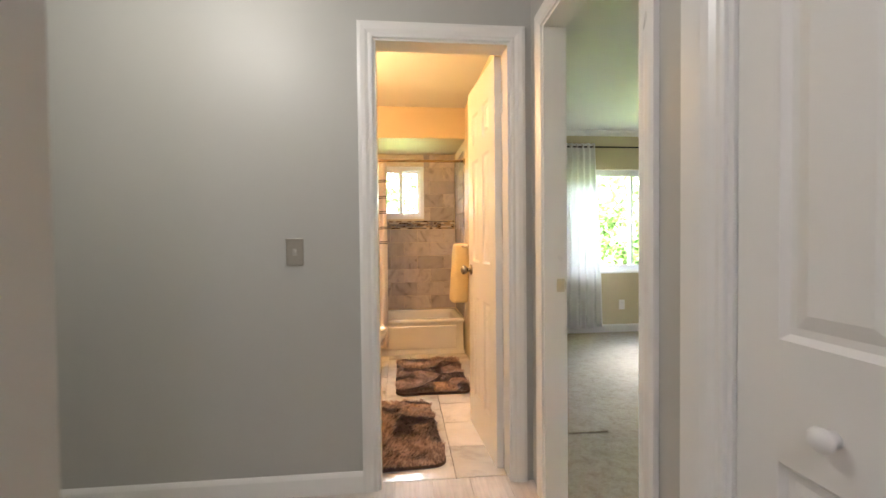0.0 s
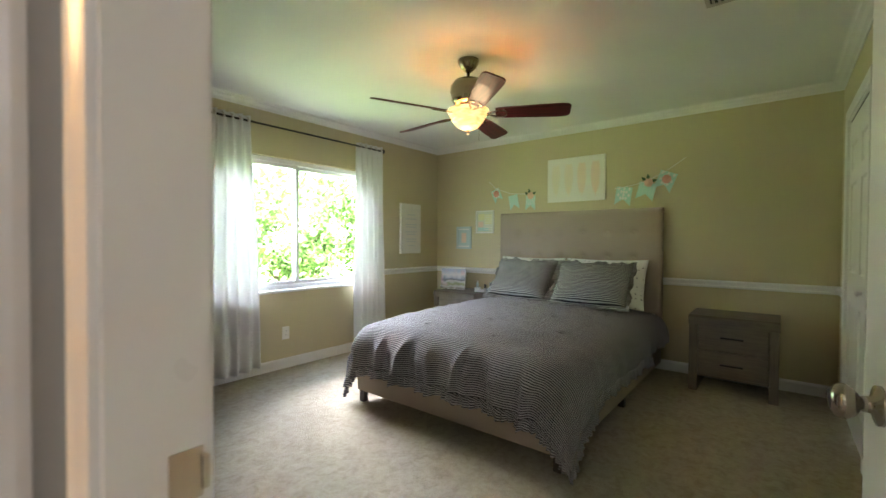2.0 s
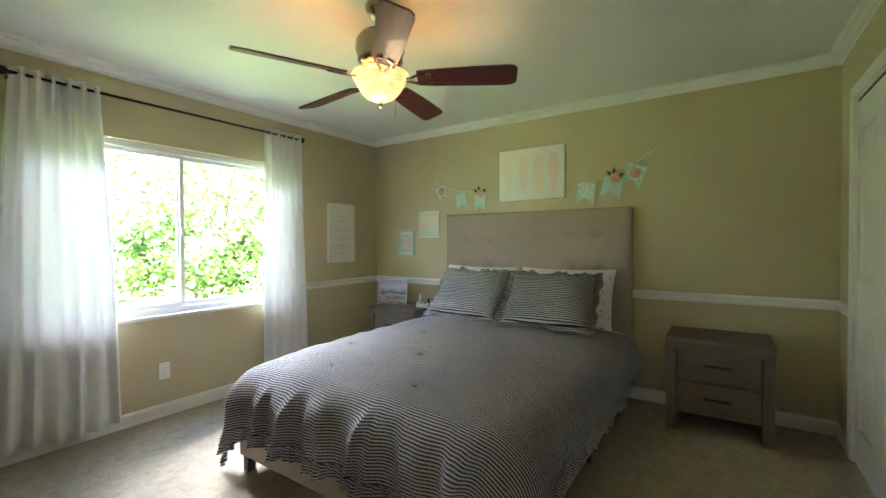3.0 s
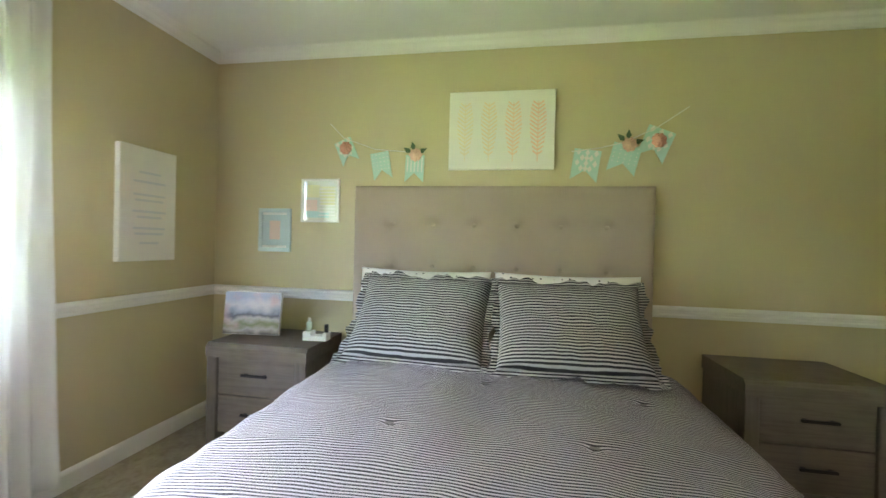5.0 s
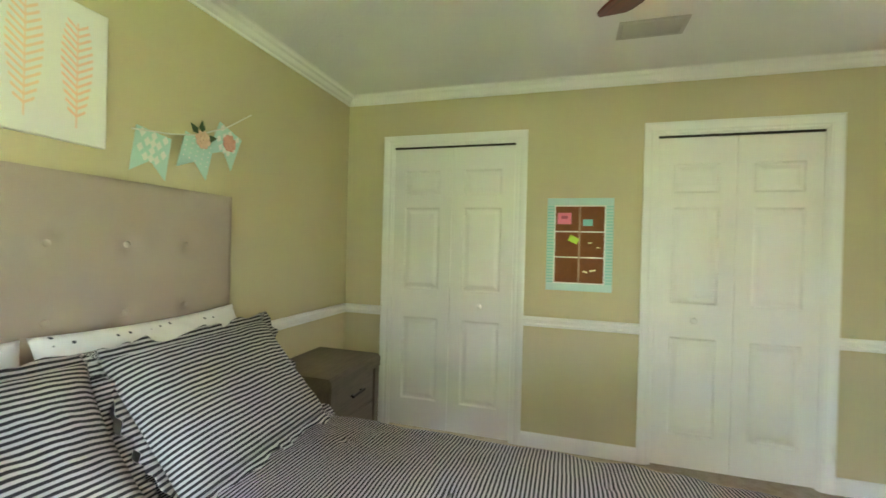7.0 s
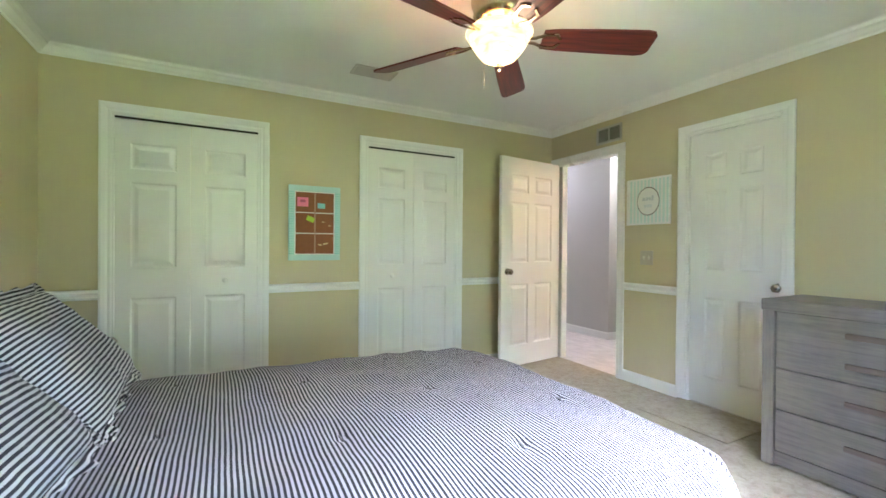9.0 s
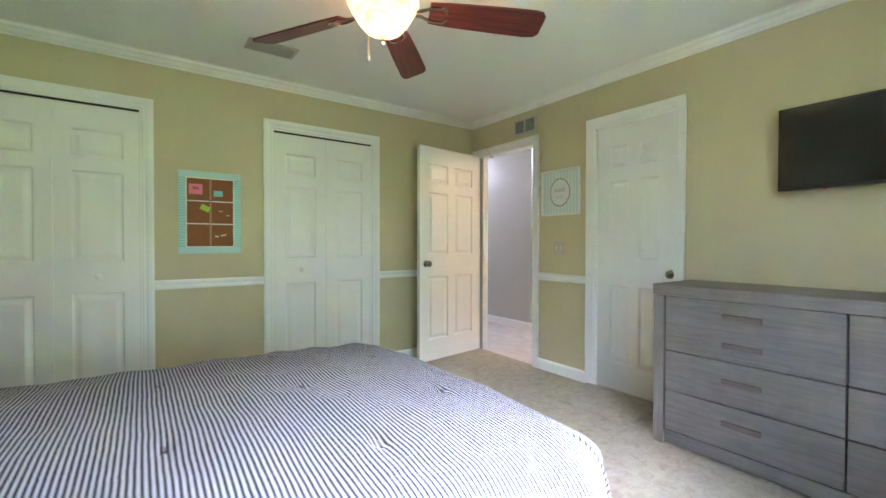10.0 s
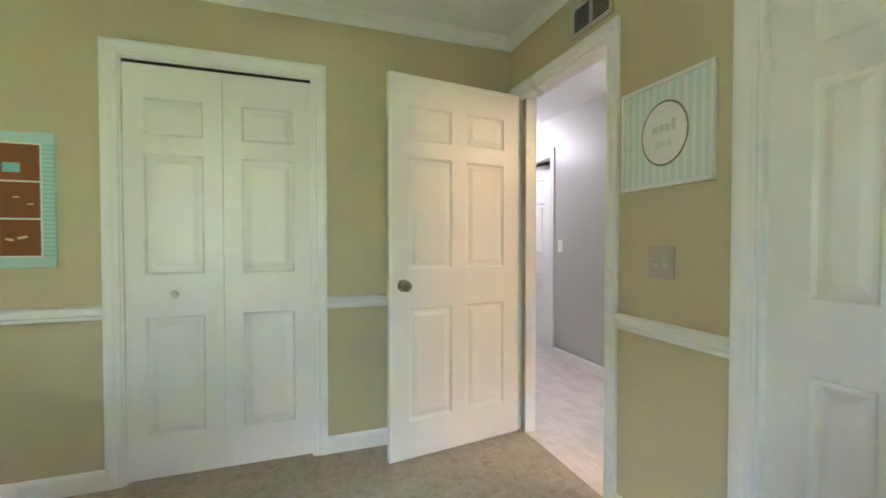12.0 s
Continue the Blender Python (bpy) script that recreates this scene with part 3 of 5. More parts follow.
def headboard():
    y0, y1, z0, z1, xf, xb = 1.614, 3.351, 0.30, 1.527, 4.868, 4.950
    cols = [y0 + (y1 - y0) * k / 7 for k in range(1, 7)]
    rws = [1.295, 1.045, 0.80, 0.55]
    bm = bmesh.new()
    ny, nz = 140, 96
    grid = []
    for j in range(nz + 1):
        z = z0 + (z1 - z0) * j / nz
        row = []
        for i in range(ny + 1):
            y = y0 + (y1 - y0) * i / ny
            e = min(y - y0, y1 - y, z1 - z, 0.05) / 0.05
            x = xf + 0.018 * (1 - math.sqrt(max(0, 1 - (1 - e) ** 2)))
            for c in cols:
                dy = abs(y - c)
                if dy < 0.12:
                    for r in rws:
                        dz = abs(z - r)
                        if dz < 0.12:
                            x += 0.018 * math.exp(-(dy * dy + dz * dz) / 0.0012)
                    if z < rws[0] + 0.001:
                        x += 0.0008 * math.exp(-dy * dy / 0.0003)
            for r in rws:
                x += 0.0008 * math.exp(-((z - r) ** 2) / 0.0003)
            x += 0.003 * noise.noise((y * 6, z * 6, 3))
            row.append(bm.verts.new((x, y, z)))
        grid.append(row)
    for a, b in zip(grid, grid[1:]):
        for i in range(ny):
            bm.faces.new((a[i], a[i + 1], b[i + 1], b[i]))
    edge = [v for v in grid[0]] + [r[-1] for r in grid[1:]] + [v for v in reversed(grid[-1][:-1])] + [r[0] for r in reversed(grid[1:-1])]
    back = [bm.verts.new((xb, v.co.y, v.co.z)) for v in edge]
    n = len(edge)
    for k in range(n):
        bm.faces.new((edge[k], edge[(k + 1) % n], back[(k + 1) % n], back[k]))
    bm.faces.new(back)
    hb = part("headboard", bm, LINEN, bed, "beige linen headboard with button tufting", True)
    for c in cols:
        for r in rws[:3]:
            part("button", lathe([(0, 0.0), (0.013, 0.0), (0.012, 0.005), (0.006, 0.008), (0, 0.009)], 12, None, Matrix.Translation((xf + 0.019, c, r)) @ pose(0, 0, 0, 0, -90)), LINEN, hb, "", True)
    for y in (1.70, 3.26):
        part("leg", box(4.88, y - 0.03, 0.0, 4.94, y + 0.03, 0.31, 0.004), DARKWOOD, bed)


headboard()
part("foot_rail", box(BX0, BY0, 0.085, BX0 + 0.05, BY1, 0.345, 0.012, 3), LINEN, bed, "beige linen rail", True)
for y in (BY0, BY1 - 0.05):
    part("side_rail", box(BX0 + 0.052, y, 0.085, BX1, y + 0.05, 0.345, 0.012, 3), LINEN, bed, "beige linen rail", True)
for x in (BX0 + 0.035, 3.76):
    for y in (BY0 + 0.04, BY1 - 0.04):
        part("leg", prism([(x - 0.022, y - 0.022), (x + 0.022, y - 0.022), (x + 0.022, y + 0.022), (x - 0.022, y + 0.022)], "z", 0.0, 0.09), DARKWOOD, bed, "dark wooden block foot")
part("mattress", box(BX0 + 0.06, BY0 + 0.03, 0.25, BX1 - 0.005, BY1 - 0.03, 0.54, 0.05, 4), WHITECLOTH, bed, "white mattress", True)

YC, HW, XH, LEN, ARC = (BY0 + BY1) / 2, 0.80, 4.62, 2.02, 0.18
DROPF, DROPS = 0.28, 0.32
ROUND = 0.08


def crown(p, q):
    """Height of the cover's top, p from the head end, q across."""
    a = max(0.0, 1 - abs(q / HW) ** 2.4)
    b = 1 - max(0.0, (p - 1.2) / (LEN - 1.2)) ** 2.6 * 0.55
    return 0.550 + 0.078 * a * b + 0.040 * max(0.0, q / HW) * b


TUFTS = [(0.52, -0.52), (0.52, 0.05), (0.55, 0.55), (0.98, -0.28), (0.98, 0.30), (1.42, -0.52), (1.40, 0.02), (1.43, 0.54), (1.80, -0.25), (1.80, 0.30)]


def cloth(p, q):
    """Where the cover lies: p along the bed from the head, q across, both in metres of cloth."""
    aq, sq = abs(q), (1 if q > 0 else -1)
    spread = sq * 0.05 * min(1.0, aq / HW) * max(0.0, 1 - p / LEN)
    p0, q0 = LEN - ARC * 0.6, HW - ARC * 0.6
    dp, dq = max(0.0, p - p0), max(0.0, aq - q0)
    d = math.hypot(dp, dq)
    ux, uy = (dp / d, dq / d) if d > 1e-6 else (1.0, 0.0)
    px, qx = min(p, p0), min(aq, q0)
    ca, cb = p - (p0 - ROUND), aq - (q0 - ROUND)
    if ca > 0 and cb > 0:
        rr = math.hypot(ca, cb)
        d = max(0.0, rr - ROUND)
        if d > 0:
            ux, uy = ca / rr, cb / rr
            px, qx = p0 - ROUND + ROUND * ux, q0 - ROUND + ROUND * uy
        else:
            px, qx = p, aq
    z = crown(px, qx * sq)
    w = noise.noise((p * 3.1, q * 2.6, 1.0)) * 0.012 + noise.noise((p * 8.0, q * 7.0, 5.0)) * 0.005
    w += 0.006 * (1 - abs(noise.noise((p * 5 + q * 2.0, q * 3.2 - p, 9.0))) * 4) * (1 if p > 0.4 else 0.3) * 0.6
    if d < 1e-6:
        for tp, tq in TUFTS:
            r2 = (p - tp) ** 2 + (q - tq) ** 2
            if r2 < 0.03:
                w -= 0.012 * math.exp(-r2 / 0.0004) + 0.006 * math.exp(-((p - tp) ** 2) / 0.0004 - ((q - tq) ** 2) / 0.006)
        return (XH - p, YC + q + spread, z + w)
    arc = ARC * math.pi / 2
    if d < arc:
        th = d / ARC
        out, down = ARC * math.sin(th), ARC * (1 - math.cos(th))
    else:
        out, down = ARC + 0.10 * (d - arc), ARC + 0.995 * (d - arc)
    along = q if dp >= dq else p
    hang = min(1, max(0.0, (d - 0.05) / 0.20))
    fold = 0.017 * hang * (math.sin(along * 21 + 1.7 * math.sin(along * 5)) * 0.6 + noise.noise((along * 9, d * 2.2, 2.0)) * 1.3) 
    if dp >= dq:
        s1 = math.sin(q * 15 + 2.6 * math.sin(q * 3.1) + d * 1.6)
        fold += 0.008 * hang * s1
        for k in range(13):
            qk = -0.86 + 0.143 * k + 0.05 * math.sin(k * 2.3) + 0.25 * (d - 0.2) * math.sin(k * 1.7)
            fold += hang * (0.010 + 0.026 * abs(math.sin(k * 4.1))) * math.exp(-((q - qk) / (0.020 + 0.016 * abs(math.sin(k * 1.3)))) ** 2)
    corner = 2 * min(ux, uy)
    out += fold + 0.025 * corner * hang
    zz = z - down + w * (1 - hang * 0.6)
    if zz < 0.012:
        out += (0.012 - zz) * 0.7
        zz = 0.012 + 0.004 * math.sin(along * 40)
    return (XH - px - out * ux, YC + sq * (qx + out * uy) + spread, zz)


def hem(p):
    """Half width of the cloth on the closet side: pulled up towards the head."""
    return HW + DROPS - 0.10 * min(1.0, max(0.0, (LEN + 0.10 - p) / 0.45))


def cover_mesh():
    bm = bmesh.new()
    uvl = bm.loops.layers.uv.new("UVMap")
    pe, qe = LEN + DROPF, HW + DROPS
    npn, nqn = 190, 170
    g = []
    for i in range(npn + 1):
        p = pe * i / npn
        row = []
        for j in range(nqn + 1):
            q = -hem(p) + (hem(p) + qe) * j / nqn
            row.append((bm.verts.new(cloth(p, q)), (q, p)))
        g.append(row)
    for a, b in zip(g, g[1:]):
        for j in range(nqn):
            quad = (a[j], a[j + 1], b[j + 1], b[j])
            f = bm.faces.new([v for v, _ in quad])
            for lp, (_, uv) in zip(f.loops, quad):
                lp[uvl].uv = uv
    return bm


def ruffle_mesh():
    bm = bmesh.new()
    uvl = bm.loops.layers.uv.new("UVMap")
    pe, qe = LEN + DROPF, HW + DROPS
    line = []
    n1, n2 = 260, 300
    line += [(pe * (0.30 + 0.70 * k / n1), -hem(pe * (0.30 + 0.70 * k / n1))) for k in range(n1)]
    line += [(pe, -hem(pe) + (hem(pe) + qe) * k / n2) for k in range(n2)]
    line += [(pe * (1 - 0.70 * k / n1), qe) for k in range(n1 + 1)]
    rows = []
    L = 0.0
    for k, (p, q) in enumerate(line):
        if k:
            L += math.hypot(p - line[k - 1][0], q - line[k - 1][1])
        x, y, z = cloth(p, q)
        nx, ny = (-1, 0) if (abs(p - pe) < 1e-6) else (0, 1 if q > 0 else -1)
        if min(abs(p - pe), abs(abs(q) - qe)) < 1e-6 and abs(p - pe) < 0.05 and abs(abs(q) - qe) < 0.05:
            nx, ny = -0.7, 0.7 * (1 if q > 0 else -1)
        ring = []
        for j in range(4):
            f = j / 3
            o = 0.014 * f * math.sin(L * 150 + 2 * math.sin(L * 23)) + 0.006 + 0.006 * f
            zz = max(0.006 + 0.002 * j, z + 0.006 - 0.062 * f + 0.008 * f * math.sin(L * 61))
            ring.append((bm.verts.new((x + nx * o, y + ny * o, zz)), (L, p + 0.062 * f + 0.3 * L)))
        rows.append(ring)
    for a, b in zip(rows, rows[1:]):
        for j in range(3):
            quad = (a[j], a[j + 1], b[j + 1], b[j])
            f = bm.faces.new([v for v, _ in quad])
            for lp, (_, uv) in zip(f.loops, quad):
                lp[uvl].uv = uv
    return bm


comf = thing("comforter", pose(0, 0, 0), "black and white striped puckered comforter spread over the bed", "bedspread")
cv = part("cover", cover_mesh(), STRIPE, comf, "", True)
cv.modifiers.new("thick", "SOLIDIFY").thickness = 0.012
rf = part("ruffle", ruffle_mesh(), STRIPE, comf, "gathered ruffle edge", True)
rf.modifiers.new("thick", "SOLIDIFY").thickness = 0.003
TUFTGREY = plain("grey_tuft_thread", (0.16, 0.155, 0.16), 0.9, relief=0)
for tp, tq in TUFTS:
    x, y, z = cloth(tp, tq)
    part("tuft", box(-0.0025, -0.014, -0.002, 0.0025, 0.014, 0.004, 0.001), TUFTGREY, comf, "", False, pose(x, y, z + 0.012, 0, 0, random.uniform(-30, 30)))


def pillow(name, m, w, h, t, material, label, ruffle=0.0, seed=1, sag=0.03, group=""):
    """A stuffed pillow: local x across, y up its face, z thickness."""
    th = thing(name, m, label, "pillow", group)
    bm = bmesh.new()
    uvl = bm.loops.layers.uv.new("UVMap")
    n = 44
    sides = []
    for s in (1, -1):
        g = []
        for j in range(n + 1):
            v = -1 + 2 * j / n
            row = []
            for i in range(n + 1):
                u = -1 + 2 * i / n
                e = max(0.0, (1 - u ** 4) * (1 - v ** 4)) ** 0.55
                pin = 1 - 0.05 * (abs(u) ** 2) * (1 - v * v) - 0.0
                pv = 1 - 0.06 * (abs(v) ** 2) * (1 - u * u)
                x, y = u * w / 2 * pin, v * h / 2 * pv
                z = s * t / 2 * e * (1 + 0.10 * v * -1) + 0.007 * e * noise.noise((u * 3 + seed, v * 3, s * 2.0)) + 0.009 * e * noise.noise((u * 7 + seed, v * 4 + u * 3, s * 2.0))
                z += sag * (v * v) * 0.5
                row.append((bm.verts.new((x, y, z)), (x, y)))
            g.append(row)
        sides.append(g)
        for a, b in zip(g, g[1:]):
            for i in range(n):
                quad = (a[i], a[i + 1], b[i + 1], b[i])
                f = bm.faces.new([q[0] for q in quad])
                for lp, q in zip(f.loops, quad):
                    lp[uvl].uv = q[1]
    bmesh.ops.remove_doubles(bm, verts=bm.verts, dist=1e-4)
    body = part("cover", bm, material, th, "", True)
    if ruffle:
        bm = bmesh.new()
        uvl = bm.loops.layers.uv.new("UVMap")
        path = []
        N = 120
        for k in range(N):
            path.append((-1 + 2 * k / N, -1))
        for k in range(N):
            path.append((1, -1 + 2 * k / N))
        for k in range(N):
            path.append((1 - 2 * k / N, 1))
        for k in range(N + 1):
            path.append((-1, 1 - 2 * k / N))
        rows = []
        for k, (u, v) in enumerate(path):
            pin = 1 - 0.05 * (u * u) * (1 - v * v)
            pv = 1 - 0.06 * (v * v) * (1 - u * u)
            x, y = u * w / 2 * pin, v * h / 2 * pv
            nx, ny = (u if abs(u) > 0.999 else 0), (v if abs(v) > 0.999 else 0)
            ring = []
            for j in range(4):
                f = j / 3
                o = 0.009 * f * math.sin(k * 0.42 + seed + 1.5 * math.sin(k * 0.09)) + 0.012 * f * math.sin(k * 0.11 + seed)
                r = ruffle * f * (0.8 + 0.22 * math.sin(k * 0.17 + seed) + 0.08 * math.sin(k * 0.29))
                ring.append((bm.verts.new((x + nx * r, y + ny * r, sag * v * v * 0.5 + o)), (x + ny * k * 0.004, y + nx * 0.0 + ny * r + 0.35 * o + 0.004 * k * abs(nx) * 0.1)))
            rows.append(ring)
        for a, b in zip(rows, rows[1:]):
            for j in range(3):
                quad = (a[j], a[j + 1], b[j + 1], b[j])
                f = bm.faces.new([q[0] for q in quad])
                for lp, q in zip(f.loops, quad):
                    lp[uvl].uv = q[1]
        rr = part("ruffle", bm, material, body, "ruffled edge", True)
        rr.modifiers.new("thick", "SOLIDIFY").thickness = 0.002
    return th


def dotted_material():
    m, nt, b = nodes_of("white_dotted_cotton", 0.85)
    uv = node(nt, "ShaderNodeUVMap")
    vo = node(nt, "ShaderNodeTexVoronoi", {"Vector": uv.outputs[0], "Scale": 26.0, "Randomness": 0.35})
    c = ramp(nt, vo.outputs[0], [(0.0, (0.05, 0.05, 0.07)), (0.12, (0.05, 0.05, 0.07)), (0.16, (0.76, 0.75, 0.73))])
    nt.links.new(c, b.inputs["Base Color"])
    return m


DOTTED = dotted_material()


def upright(x, y, z, lean, turn=0.0):
    """A pillow's pose: its face towards the foot of the bed, leaning back."""
    return Matrix.Translation((x, y, z)) @ pose(0, 0, 0, 0, 0, -90 + turn) @ pose(0, 0, 0, 90 - lean, 0, 0)


for y, s, tn in ((2.085, 2, 2), (2.88, 5, -3)):
    pillow("bed_pillow", upright(4.69, y, 0.803, 22, tn), 0.77, 0.49, 0.17, DOTTED, "white cotton bed pillow with tiny dots against the headboard", 0, s, 0.02, "white pillows")
pillow("pillow_sham", upright(4.41, 2.105, 0.803, 40, 3), 0.67, 0.46, 0.18, SHAMSTRIPE, "striped pillow sham with ruffled edge, propped up", 0.042, 1.3, 0.04, "striped pillows")
pillow("pillow_sham", upright(4.42, 2.815, 0.806, 40, -4), 0.67, 0.46, 0.18, SHAMSTRIPE, "striped pillow sham with ruffled edge, propped up", 0.042, 2.6, 0.04, "striped pillows")


# ---- nightstands and dresser ----
NIGHTWOOD = greywood_material("brown_grey_wood", "Y", (0.165, 0.135, 0.105), (0.085, 0.066, 0.050))
NIGHTWOODZ = greywood_material("brown_grey_wood_upright", "Z", (0.165, 0.135, 0.105), (0.085, 0.066, 0.050))
GREYWOODZ = greywood_material("grey_washed_wood_upright", "Z")
HANDLEWOOD = greywood_material("brown_handle_wood", "Y", (0.185, 0.130, 0.100), (0.10, 0.07, 0.053))


def bar_pull(parent, x, y, z, w=0.165, mat=HANDLEWOOD, h=0.029):
    bm = box(x - 0.026, y - w / 2, z - h / 2, x - 0.012, y + w / 2, z + h / 2, 0.005, 2)
    for s in (-1, 1):
        bx(bm, x - 0.014, y + s * w * 0.36 - 0.008, z - 0.006, x + 0.002, y + s * w * 0.36 + 0.008, z + 0.006)
    return part("handle", bm, mat, parent, "dark bar handle")


def nightstand(m, label):
    """Local: front towards -x, width along y, base at z 0."""
    n = thing("nightstand", m, label, "nightstand", "nightstands beside the bed")
    w, d, h = 0.59, 0.45, 0.612
    part("top", prism([(-d / 2 + 0.0, h - 0.075), (-d / 2, h - 0.02), (-d / 2 + 0.02, h), (d / 2, h), (d / 2, h - 0.075)], "y", -w / 2, w / 2), NIGHTWOOD, n)
    for s in (-1, 1):
        part("side_panel", box(-d / 2 + 0.004, s * (w / 2 - 0.035) - 0.03, 0.0, d / 2, s * (w / 2 - 0.035) + 0.03, h - 0.076, 0.003), NIGHTWOODZ, n)
    part("back", box(d / 2 - 0.02, -w / 2 + 0.066, 0.1, d / 2 - 0.004, w / 2 - 0.066, h - 0.077), NIGHTWOOD, n)
    part("bottom", box(-d / 2 + 0.03, -w / 2 + 0.066, 0.12, d / 2 - 0.021, w / 2 - 0.066, 0.14), NIGHTWOOD, n)
    for z0, z1 in ((0.125, 0.328), (0.335, 0.545)):
        dr = part("drawer", box(-d / 2 + 0.014, -w / 2 + 0.070, z0, -d / 2 + 0.05, w / 2 - 0.070, z1, 0.003), NIGHTWOOD, n)
        bar_pull(dr, -d / 2 + 0.014, 0, (z0 + z1) / 2 + 0.01, 0.15, BLACKMETAL, 0.014)
    return n


nightstand(pose(4.715, 1.040, 0, 0, 0, 0), "grey-brown washed wood nightstand with two drawers beside the bed")
nightstand(pose(4.660, 3.715, 0, 0, 0, 0), "grey washed wood nightstand with a canvas print and caddy on it")


def dresser():
    y0, y1, xb, xf, h = 2.668, 4.308, 0.83, 1.285, 0.902
    d = thing("dresser", pose(0, 0, 0), "long grey washed wood dresser with bar handles under the television", "dresser")
    part("top", box(xb, y0, h - 0.062, xf + 0.012, y1, h, 0.004, 2), GREYWOOD, d)
    for a in (y0 + 0.004, y1 - 0.062):
        part("side_panel", box(xb + 0.004, a, 0.0, xf + 0.006, a + 0.058, h - 0.063, 0.003), GREYWOODZ, d)
    # the box behind the drawers is near-black, so its colour gives the gaps' shade
    part("carcass", box(xb + 0.01, y0 + 0.063, 0.06, xf - 0.035, y1 - 0.063, h - 0.064), DARK, d, "near-black box painting shade into the drawer gaps")
    part("plinth", box(xf - 0.03, y0 + 0.063, 0.012, xf - 0.002, y1 - 0.063, 0.082, 0.002), GREYWOOD, d)
    ym = (y0 + y1) / 2
    for a, b in ((y0 + 0.067, ym - 0.003), (ym + 0.003, y1 - 0.067)):
        for z0, z1, hs in ((0.088, 0.308, (0.222,)), (0.314, 0.530, (0.434,)), (0.536, 0.838, (0.616, 0.760))):
            dr = part("drawer", box(xf - 0.033, a, z0, xf, b, z1, 0.003), GREYWOOD, d)
            for z in hs:
                bm = box(xf + 0.012, (a + b) / 2 - 0.085, z - 0.015, xf + 0.026, (a + b) / 2 + 0.085, z + 0.015, 0.007, 2)
                for s in (-1, 1):
                    bx(bm, xf - 0.001, (a + b) / 2 + s * 0.06 - 0.008, z - 0.006, xf + 0.014, (a + b) / 2 + s * 0.06 + 0.008, z + 0.006)
                part("handle", bm, HANDLEWOOD, dr, "brown bar handle")
    return d


dresser()

SCREEN = plain("black_screen", (0.006, 0.006, 0.007), 0.12, var=0.0, relief=0)
BEZEL = plain("black_plastic", (0.012, 0.012, 0.013), 0.35, relief=0)
tv = thing("television", pose(0, 0, 0), "black flat-screen television mounted on the wall", "television")
part("case", box(0.872, 3.136, 1.410, 0.918, 3.896, 1.842, 0.006, 2), BEZEL, tv)
part("screen", box(0.917, 3.148, 1.427, 0.921, 3.884, 1.830), SCREEN, tv, "switched-off dark glossy screen")
part("wall_mount", bx(box(0.791, 3.38, 1.50, 0.80, 3.62, 1.72), 0.80, 3.46, 1.58, 0.874, 3.54, 1.64), BLACKMETAL, tv)
part("indicator", box(0.917, 3.32, 1.402, 0.921, 3.335, 1.409), plain("red_light_plastic", (0.5, 0.02, 0.02), 0.3, relief=0), tv)

# ---- ceiling fan ----
def mahogany():
    m, nt, b = nodes_of("mahogany_blade", 0.42)
    v = coords(nt, (1.5, 30, 30))
    n = node(nt, "ShaderNodeTexNoise", {"Vector": v, "Scale": 3.0, "Detail": 5.0})
    nt.links.new(ramp(nt, n.outputs[0], [(0.3, (0.045, 0.006, 0.005)), (0.7, (0.17, 0.022, 0.015))]), b.inputs["Base Color"])
    b.inputs["Coat Weight"].default_value = 0.12
    return m


def bowl_glass():
    """Lit amber alabaster glass: it glows, as its bulbs shine through."""
    m, nt, b = nodes_of("amber_alabaster_glass", 0.25)
    v = coords(nt, (9, 9, 40))
    n = node(nt, "ShaderNodeTexNoise", {"Vector": v, "Scale": 1.3, "Detail": 4.0, "Distortion": 1.0})
    c = ramp(nt, n.outputs[0], [(0.3, (1.0, 0.44, 0.12)), (0.7, (1.0, 0.74, 0.36))])
    nt.links.new(c, b.inputs["Base Color"])
    nt.links.new(c, b.inputs["Emission Color"])
    b.inputs["Emission Strength"].default_value = 0.05
    return m


FX, FY = 2.897, 2.422
BRASS = plain("antique_nickel", (0.42, 0.36, 0.27), 0.25, 1.0, var=0.12, scale=12, relief=0.03)
fan = thing("ceiling_fan", pose(FX, FY, CEILZ), "five-blade ceiling fan with mahogany blades and lit amber bowl", "ceiling fan")
part("canopy", lathe([(0, 0), (0.072, 0), (0.070, -0.020), (0.052, -0.052), (0.030, -0.072), (0.018, -0.080), (0, -0.080)], 28), BRASS, fan, "", True)
part("downrod", lathe([(r, z + 0.04) for r, z in [(0, -0.07), (0.011, -0.07), (0.011, -0.155), (0.026, -0.170), (0, -0.170)]], 16), BRASS, fan, "", True)
part("motor", lathe([(r, z + 0.04) for r, z in [(0, -0.165), (0.040, -0.167), (0.095, -0.182), (0.118, -0.215), (0.122, -0.255), (0.108, -0.295), (0.112, -0.308), (0.090, -0.335), (0.070, -0.350), (0, -0.350)]], 36), BRASS, fan, "brushed metal motor housing", True)
part("light_fitter", lathe([(r, z + 0.04) for r, z in [(0, -0.35), (0.060, -0.35), (0.082, -0.365), (0.082, -0.373), (0, -0.373)]], 32), BRASS, fan, "", True)
bowl = part("bowl", lathe([(r, z + 0.04) for r, z in [(0.138, -0.374), (0.143, -0.382), (0.134, -0.400), (0.120, -0.424), (0.100, -0.456), (0.074, -0.486), (0.034, -0.505), (0, -0.510)]], 36), bowl_glass(), fan, "glowing amber glass bowl", True)
bowl.modifiers.new("thick", "SOLIDIFY").thickness = 0.003
